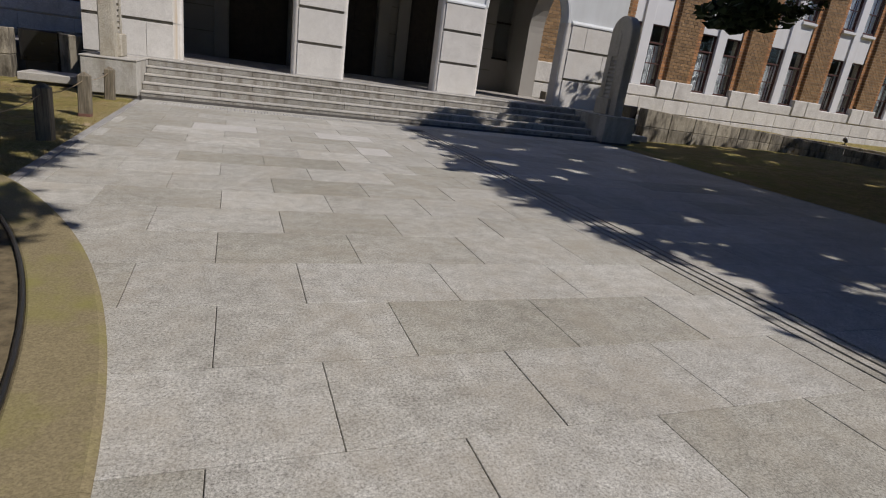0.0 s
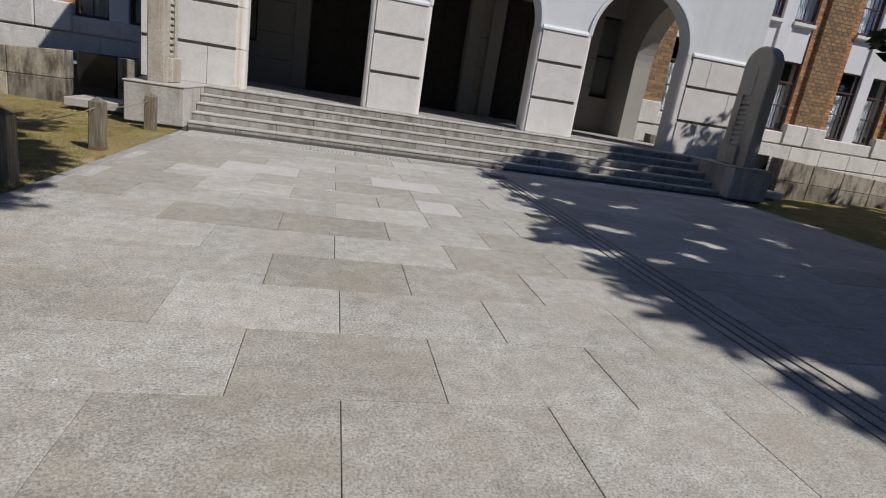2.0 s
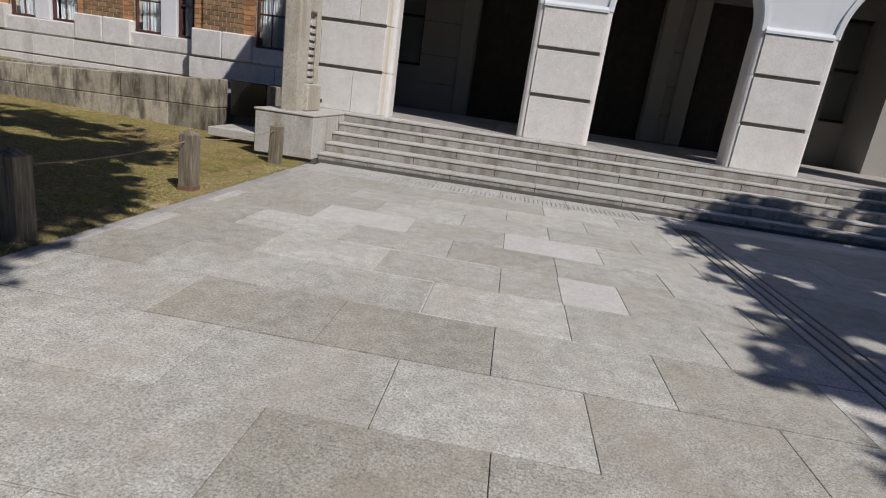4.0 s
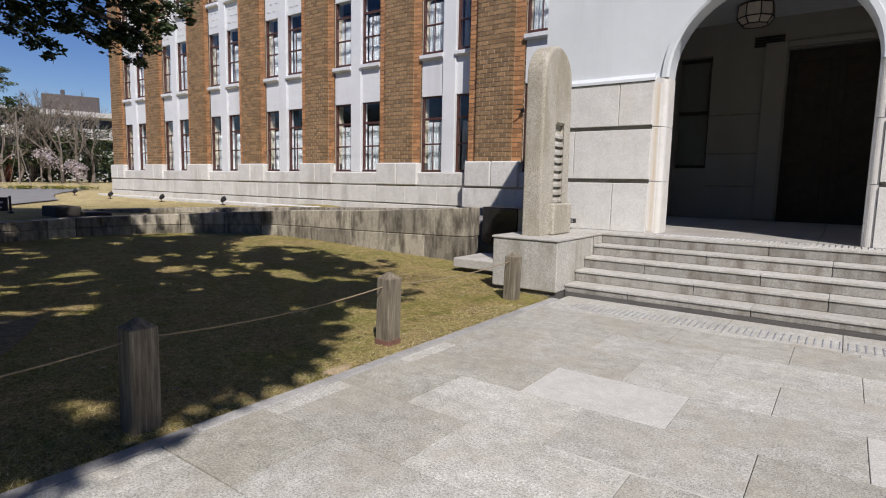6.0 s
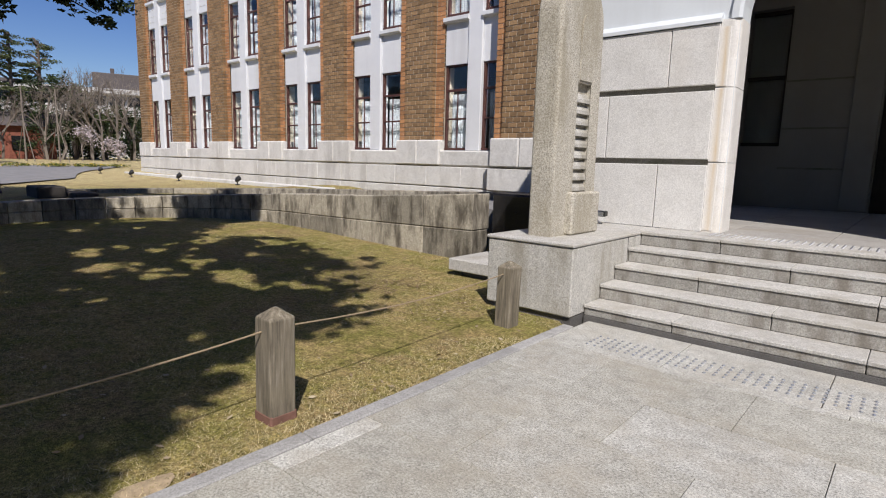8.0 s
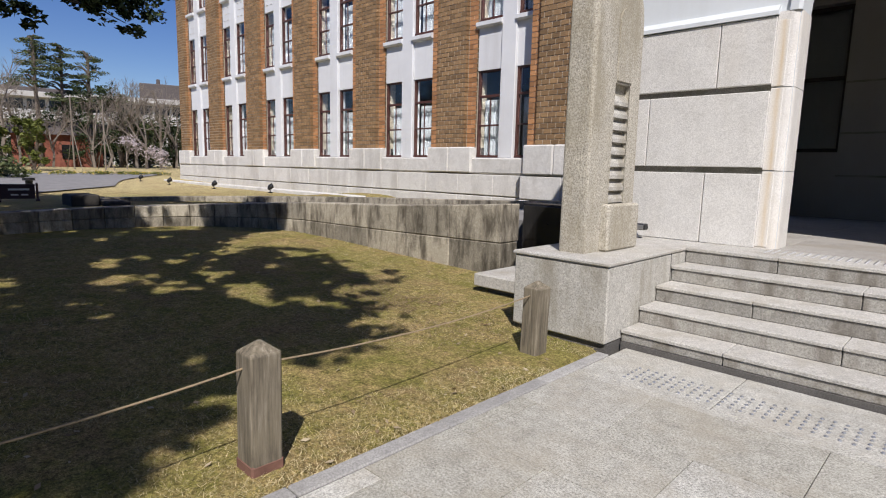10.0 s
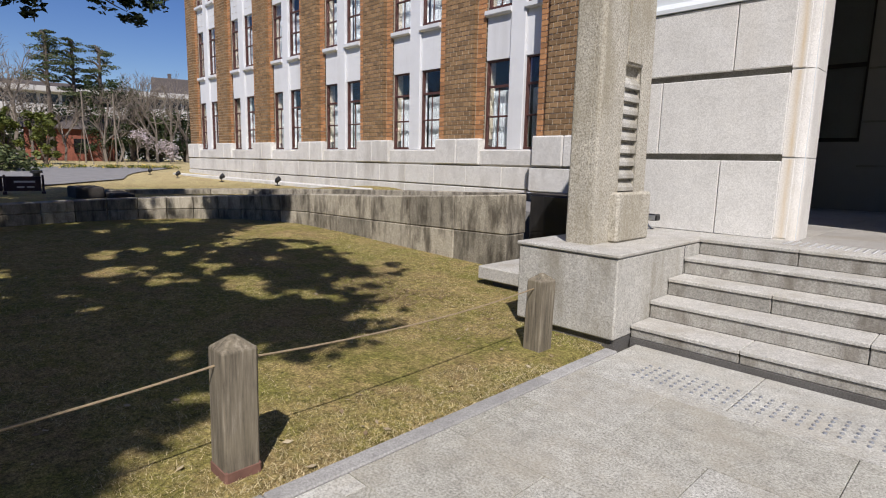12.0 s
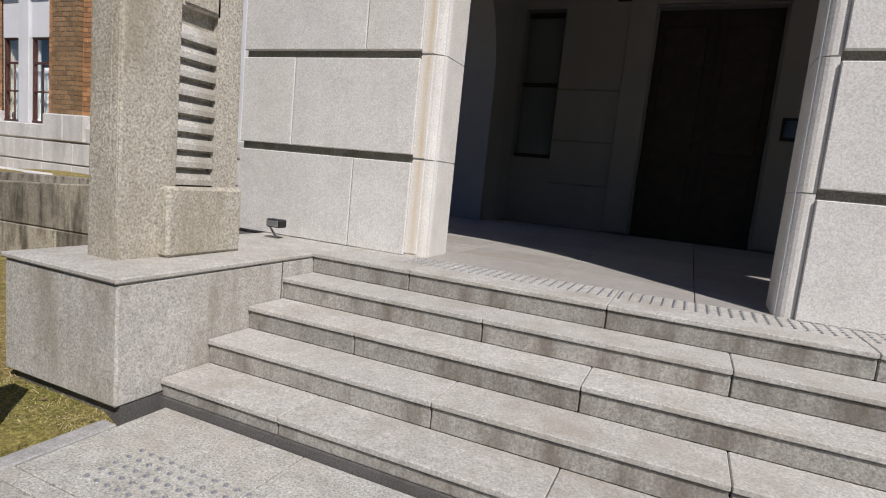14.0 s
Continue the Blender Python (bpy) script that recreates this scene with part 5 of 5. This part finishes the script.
for i, (b, d, h) in enumerate(((84.0, 48, 11), (82.4, 56, 11.5), (85.5, 52, 12), (75.4, 57, 10.5), (74.4, 60, 11), (73.2, 58, 11), (72.4, 55, 9.5), (71.2, 58, 10.5), (79.4, 56, 8), (70.0, 60, 10), (76.4, 56, 9), (81.6, 54, 8.5), (86.6, 50, 12))):
    bare_tree(60 + i, *far(b, d), h, "leafless grey tree beyond the lawn")
bare_tree(81, *far(74.0, 53), 4.2, "small tree in pale blossom beyond the lawn", 7)
bare_tree(82, *far(71.4, 52), 3.0, "low spreading tree in pale blossom", 10)
for i, (b, d, r, h, m) in enumerate(((83.5, 46, 0.8, 3.8, SHRUB), (80.7, 46, 0.8, 3.4, SHRUB), (76.5, 57, 1.6, 7.0, NEEDLE), (78.2, 60, 2.2, 6.0, NEEDLE), (74.4, 60, 2.0, 6.5, NEEDLE2), (72.2, 61, 2.2, 5.6, NEEDLE2), (85.4, 48, 1.6, 3.2, NEEDLE), (82.2, 60, 2.4, 5.0, NEEDLE), (79.6, 63, 2.4, 5.0, NEEDLE), (70.2, 62, 2.4, 5.0, NEEDLE), (76.9, 62, 2.4, 4.0, NEEDLE), (73.2, 63, 2.6, 5.0, NEEDLE))):
    shrub(100 + i, *far(b, d), r, h, m, "dense rounded shrub under the far trees")
for i in range(2):
    x, y = far((77.9, 75.6)[i], 50)
    ob = tagged(empty("support_pole", x, y, ground_z(x, y)), "pale slender timber pole standing among the trees", "pole", "far poles")
    part("pole", tube([(0, 0, -0.2), (0.05, 0, 5.2)], [0.06, 0.05], 8), BARETWIG, ob)
    for s in (-1, 1):
        part("prop", tube([(s * 2.2, 0, -0.1), (0.0, 0, 3.0)], [0.028, 0.028], 5), BARETWIG, ob)

# low clipped hedge and yellow flowers on the mound
x, y = far(84.6, 36)
shrub(140, x, y, 1.8, 0.7, NEEDLE2, "low clipped dark hedge on the lawn", 34)
rngf = np.random.default_rng(9)
bx, by = far(77.0, 40)
fl_c = [(rngf.uniform(-0.7, 0.7), rngf.uniform(-4.5, 4.5), 0.15) for _ in range(60)]
fb = tagged(empty("flower_bed", bx, by, ground_z(bx, by)), "strip of low yellow bedding flowers", "flower bed", kind="stuff")
part("blossoms", leaf_cloud(rngf, fl_c, 7, 0.28, 0.5, 0.05), YELLOW, fb)
part("leaves", leaf_cloud(rngf, fl_c, 30, 0.32, 0.4, 0.06), SHRUB, fb)

# buildings beyond the trees
def office(name, bearing, d, w, depth, h, floors, roof_h, label):
    x, y = far(bearing, d)
    ob = tagged(empty(name, x, y, 0.5), label, "building")
    ob.rotation_euler = (0, 0, radians(bearing))
    fh = h / floors
    block("wall", -w / 2, w / 2, 0.4, depth, 0, h, CONCRETE_FAR, ob, 0)
    for f in range(floors):
        block("balcony_band", -w / 2, w / 2, -0.6, 0.45, f * fh, f * fh + fh * 0.45, CONCRETE_FAR, ob, 0.05)
        n = int(w / 2.4)
        for i in range(n):
            xx = -w / 2 + 0.4 + i * (w - 0.8) / n
            block("window", xx, xx + (w - 0.8) / n * 0.82, 0.33, 0.39, f * fh + fh * 0.5, f * fh + fh * 0.92, GLOSSBLACK, ob, 0)
    block("roof", -w / 2 - 0.4, w / 2 + 0.4, -0.8, depth, h, h + 0.7, CONCRETE_FAR, ob, 0.05)
    if roof_h:
        block("roof_house", -w * 0.18, w * 0.22, 2, depth * 0.7, h + 0.7, h + 0.7 + roof_h, ROOFDARK, ob, 0.1)
        block("vent_stack", -w * 0.05, -w * 0.02, 3, 4, h + 0.7 + roof_h, h + 1.5 + roof_h, ROOFDARK, ob, 0.05)


office("office_building", 80.8, 92, 34, 12, 8.9, 3, 0.8, "pale concrete building with banded balconies behind the trees")
office("lecture_building", 70.8, 92, 17, 14, 9.1, 3, 2.4, "pale building with a dark roof house behind bare trees")
x, y = far(78.9, 58)
sh = tagged(empty("brick_shed", x, y, 0.6), "small red brick outbuilding among the trees", "shed")
sh.rotation_euler = (0, 0, radians(79))
block("wall", -3.2, 3.2, 0, 4, -0.4, 2.9, REDWALL, sh, 0.02)
block("window", 0.2, 1.2, -0.06, 0.02, 0.9, 2.1, GLOSSBLACK, sh, 0)
part("roof", ([(-3.5, -0.4, 2.9), (3.5, -0.4, 2.9), (3.5, 4.4, 2.9), (-3.5, 4.4, 2.9), (-3.5, 2, 4.1), (3.5, 2, 4.1)], [(0, 1, 5, 4), (3, 4, 5, 2), (0, 4, 3), (1, 2, 5), (0, 3, 2, 1)]), ROOFDARK, sh)
# dark wood behind the first trees, and unseen woods added to close the place all round
rngw = np.random.default_rng(77)
cs = []
for b in np.arange(66, 96, 0.8):
    for k in range(3):
        xx, yy = far(b + rngw.normal(0, 0.4), 66 + rngw.uniform(0, 5))
        cs.append((xx, yy, rngw.uniform(0.8, 4.6)))
woods = tagged(new("far_woods", None), "dense dark undergrowth behind the trees", "woods", kind="stuff")
part("undergrowth", leaf_cloud(rngw, cs, 90, 1.7, 0.85, 0.22), NEEDLE, woods)
cs = []
for b in np.arange(98, 425, 2.2):
    for k in range(4):
        d = 48 + rngw.uniform(0, 8)
        a = math.radians(b)
        cs.append((4 - d * math.sin(a), 5 + d * math.cos(a), rngw.uniform(1.0, 9.0)))
woods2 = tagged(new("garden_woods", None), "unseen evergreen woods added to close the garden", "woods", kind="stuff")
part("foliage", leaf_cloud(rngw, [c for c in cs if c[1] < 21], 70, 3.4, 0.8, 0.5), NEEDLE, woods2)

# ---------------------------------------------------------------- turf blades and litter
rngg = np.random.default_rng(3)
vs, fs = [], []
for i in range(170000):
    x = -1.06 - 9.5 * rngg.random() ** 1.7
    y = rngg.uniform(6.2, 15.9)
    if math.hypot(x - RC[0], y - RC[1]) < RR + 0.05 and y < 8.5:
        continue
    if noise.noise(Vector((x * 0.8, y * 0.8, 3))) < -0.32:
        continue
    z = ground_z(x, y) - 0.004
    a, h, w = rngg.uniform(0, 6.28), rngg.uniform(0.008, 0.026), rngg.uniform(0.0012, 0.0028)
    l = rngg.normal(0, 0.024, 2)
    k = len(vs)
    vs += [(x - w * math.cos(a), y - w * math.sin(a), z), (x + w * math.cos(a), y + w * math.sin(a), z), (x + l[0], y + l[1], z + h)]
    fs.append((k, k + 1, k + 2))
tagged(part("grass", (vs, fs), BLADE), "short straw-coloured and green grass blades on the lawn", "grass", kind="stuff")
vs, fs = [], []
for i in range(420):
    if i < 300:
        x, y = -1.05 - 5.5 * rngg.random() ** 1.5, rngg.uniform(6.8, 15.5)
    else:
        x, y = RC[0] + rngg.uniform(3.5, 7.7), RC[1] + rngg.uniform(0, 4.5)
        if math.hypot(x - RC[0], y - RC[1]) > RR - 0.5:
            continue
    z = (ground_z(x, y) if i < 300 else 0.012) + 0.015
    s = rngg.uniform(0.012, 0.03)
    a = rngg.uniform(0, 6.28)
    u, w = Vector((math.cos(a), math.sin(a), rngg.normal(0, 0.2))) * s, Vector((-math.sin(a), math.cos(a), rngg.normal(0, 0.3))) * s * 0.5
    p = Vector((x, y, z))
    k = len(vs)
    vs += [tuple(p - u), tuple(p + w), tuple(p + u), tuple(p - w)]
    fs.append((k, k + 1, k + 2, k + 3))
tagged(part("leaf_litter", (vs, fs), LITTER), "scattered dry leaves on the grass", "leaves", kind="stuff")
# brown fallen needles and leaves drifted together before the ramp wall
vs, fs = [], []
for i in range(9000):
    x, y = rngg.normal(-3.5, 0.95), rngg.normal(13.5, 0.42)
    if noise.noise(Vector((x * 1.6, y * 2.3, 4.4))) + 0.5 * noise.noise(Vector((x * 5, y * 6, 2))) < -0.02 or x > -2.1 and y > 13.6 or x > -1.2:
        continue
    s, a = rngg.uniform(0.004, 0.012), rngg.uniform(0, 6.28)
    p = Vector((x, y, ground_z(x, y) + rngg.uniform(0.004, 0.02)))
    u, w = Vector((math.cos(a), math.sin(a), rngg.normal(0, 0.3))) * s * 1.5, Vector((-math.sin(a), math.cos(a), rngg.normal(0, 0.3))) * s * 0.5
    k = len(vs)
    vs += [tuple(p - u), tuple(p + w), tuple(p + u), tuple(p - w)]
    fs.append((k, k + 1, k + 2, k + 3))
tagged(part("fallen_needles", (vs, fs), NEEDLEFALL), "brown drift of fallen needles and leaves on the lawn", "leaves", kind="stuff")

# bare sandy patch at the lawn's edge
pv, pf = [(-1.12, 10.02, ground_z(-1.12, 10.02) + 0.005)], []
for i in range(24):
    a = i / 24 * 2 * math.pi
    r = 1 + 0.35 * noise.noise(Vector((math.cos(a) * 1.7, math.sin(a) * 1.7, 5)))
    px, py = -1.12 + 0.055 * r * math.cos(a), 10.02 + 0.13 * r * math.sin(a)
    pv.append((px, py, ground_z(px, py) + 0.003))
    pf.append((0, 1 + i, 1 + (i + 1) % 24))
tagged(part("soil_patch", (pv, pf), plain("bare sandy soil", (0.36, 0.28, 0.18), 0.95, vary=0.3, scale=25, bumps=0.6)), "bare sandy patch where the turf is worn away", "soil", kind="stuff")

# ---------------------------------------------------------------- pieces: paving slabs
SEAM, SLAB = 7.925, 0.98
NEW_SLABS = {(4, 0), (4, 2)}
for n in range(-20, 9):
    row = 0.66 if n < 0 else 0.6485           # the older rows are a little deeper
    y0 = SEAM + row * n
    y1 = min(y0 + row, 13.20 if n == 8 else 99) - (0.009 if n == -1 else 0.0)    # one wide open seam
    ph = (0.19 if n % 2 == 0 else 0.68) + (0.035 if n < -1 else 0.0) + (0.03 if n < -5 else 0.0)
    k = -3
    while True:
        a, b = ph + SLAB * k, ph + SLAB * (k + 1)
        k += 1
        if a > 2 * AX + 0.94:
            break
        a, b = max(a, -0.93), min(b, 2 * AX + 0.93)
        if b - a < 0.04:
            continue
        spans = [(a, b)] if (n, k - 1) != (2, 2) else [(a, 2.63), (2.63, b)]
        if y1 > 1.0 and y0 < 12.75 and b > 4.42 and a < 4.78:
            spans = [(a, min(b, 4.42)), (max(a, 4.78), b)]
        for p, q in spans:
            if q - p < 0.04:
                continue
            if math.hypot(q - RC[0], (y0 + y1) / 2 - RC[1]) < RR - 0.1:
                continue
            mat = PAVE_LIGHT if (n, k - 1) in NEW_SLABS or (n == 2 and p == 2.63) else PAVE
            piece("slab", (p + q) / 2, (y0 + y1) / 2, -0.06, round(q - p - 0.004, 3), round(y1 - y0 - 0.005, 3), 0.06 + (0.0006 * ((n * 7 + k * 3) % 5) - 0.001), mat, pavement, 0.0025)
# joints refilled with pale mortar
for a, b, c, d in ((0.69, 2.14, 9.866, 9.880), (1.155, 1.169, 9.23, 9.86), (1.17, 1.65, 9.214, 9.228), (1.645, 1.659, 8.58, 9.215), (1.66, 2.14, 8.568, 8.580)):
    block("joint_mortar", a, b, c, d, -0.02, 0.0022, PALEMORTAR, pavement, 0.0015)
# row with the studs, and the strip against the first step
for k in range(12):
    a, b = -0.93 + 1.0 * k - 0.05, min(-0.93 + 1.0 * (k + 1) - 0.05, 2 * AX + 0.93)
    a = max(a, -0.93)
    if b - a > 0.05:
        piece("slab", (a + b) / 2, (13.203 + 13.955) / 2, -0.06, round(b - a - 0.006, 3), 0.75, 0.06, PAVE, pavement, 0.004)
# dark strip fills the height below the first riser stones
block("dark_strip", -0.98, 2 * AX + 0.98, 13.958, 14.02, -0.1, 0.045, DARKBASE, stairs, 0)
for s in (-1, 1):
    y = 5.8
    while y < 13.6:
        y1 = min(y + 1.0, 13.68)
        piece("edging_stone", MX(-0.99, s), (y + y1) / 2, -0.12, 0.105, round(y1 - y - 0.006, 3), 0.125, KERB, pavement, 0.008)
        y = y1
# studs
def studs(x0, x1, y0, z, name, rows=5):
    vs, fs = [], []
    nxs = int((x1 - x0) / 0.0655)
    for i in range(nxs):
        for j in range(rows):
            cx, cy = x0 + i * 0.0655, y0 + j * 0.0655
            k = len(vs)
            for r, h in ((0.0135, 0.0), (0.0115, 0.006), (0.0055, 0.0095)):
                vs += [(cx + r * math.cos(a), cy + r * math.sin(a), z + h) for a in [math.pi / 4 * q for q in range(8)]]
            for l in range(2):
                for q in range(8):
                    fs.append((k + 8 * l + q, k + 8 * l + (q + 1) % 8, k + 8 * l + 8 + (q + 1) % 8, k + 8 * l + 8 + q))
            fs.append(tuple(k + 16 + q for q in range(8)))
    return tagged(part(name, (vs, fs), STEEL), "rows of small dull steel tactile studs set in the granite", "tactile studs", kind="stuff")


studs(-0.62, 2 * AX + 0.62, 13.31, 0.0, "tactile_studs")
studs(-0.35, 2 * AX + 0.35, 15.55, LAND, "tactile_studs", 5)

# step stones
rngs2 = random.Random(4)
OFF = (0.825, 1.51, 0.825, 1.51, 0.825)
for k in range(5):
    y0 = STEP_Y + k * TREAD
    x = STEP_W
    first = OFF[k]
    while x < STEP_E - 0.02:
        x1 = min(x + first, STEP_E)
        first = 1.35
        d = 0.62 if k == 4 else TREAD + 0.02
        z = k * RISE
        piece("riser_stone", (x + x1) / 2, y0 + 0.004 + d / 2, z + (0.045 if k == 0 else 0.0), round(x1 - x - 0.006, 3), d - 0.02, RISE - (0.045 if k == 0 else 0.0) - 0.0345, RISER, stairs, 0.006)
        piece("tread_slab", (x + x1) / 2, y0 + d / 2, z + RISE - 0.032, round(x1 - x - 0.004, 3), d, 0.032, STEP, stairs, 0.005)
        x = x1
# porch floor slabs
y = 15.585 + 0.296
for j in range(10):
    for i in range(14):
        a = WEST + 0.0 + i * 1.0
        b = min(a + 1.0, 2 * AX - WEST)
        if b - a > 0.05 and (y + 0.645) < 22.21:
            piece("floor_slab", (a + b) / 2, y + 0.32, LAND - 0.05, round(b - a - 0.006, 3), 0.634, 0.049, PORCHFLOOR, floor, 0.004)
    y += 0.64

# bricks
def bricks(job):
    pier_, P0, P1, kind, near, FY = job
    runs = {}
    spans = [(P0 + 0.34, P1 - 0.34, FY - 0.075, BRICK, 0), (P0, P0 + 0.34, FY + 0.055, ORANGE, 1), (P1 - 0.34, P1, FY + 0.055, ORANGE, 1)] if kind == 0 else [(P0, P1, FY - 0.012, BRICK, 0)]
    for a, b, y, mat, _ in spans:
        n = max(1, round((b - a) / BRICK_L))
        L = (b - a) / n
        rows = int((EAVES - 2.15) / COURSE)
        for r in range(rows):
            z = 2.15 + r * COURSE
            cuts = [a + i * L for i in range(n + 1)] if r % 2 == 0 or n == 1 else [a] + [a + (i + 0.5) * L for i in range(n)] + [b]
            if n == 1 and r % 2:
                cuts = [a, a + (b - a) * 0.5, b]
            for p, q in zip(cuts, cuts[1:]):
                if near and z < 5.4 and mat is BRICK:
                    piece("brick", (p + q) / 2, y + 0.07, z, round(q - p - 0.02, 3), 0.14, COURSE - 0.022, mat, pier_, 0.004)
                else:
                    runs.setdefault(mat.name, (mat, []))[1].append(box_data(p + 0.01, q - 0.01, y, y + (0.14 if mat is BRICK else 0.06), z, z + COURSE - 0.022, 0))
    if kind == 0 and FY < WING_Y:
        for xe in (P0, P1):
            if abs(xe - AX) > 12:
                for r in range(int((EAVES - 2.15) / COURSE)):
                    z = 2.15 + r * COURSE
                    runs.setdefault(BRICK.name, (BRICK, []))[1].append(box_data(xe - 0.02, xe + 0.02, FY + 0.12, WING_Y + 0.1, z, z + COURSE - 0.014, 0))
    for mat, ds in runs.values():
        ob = part("brick_run", join(ds), BRICK_J if mat is BRICK else ORANGE_J, pier_)
        ob["kind"] = "stuff"


for job in BRICK_JOBS:
    bricks(job)
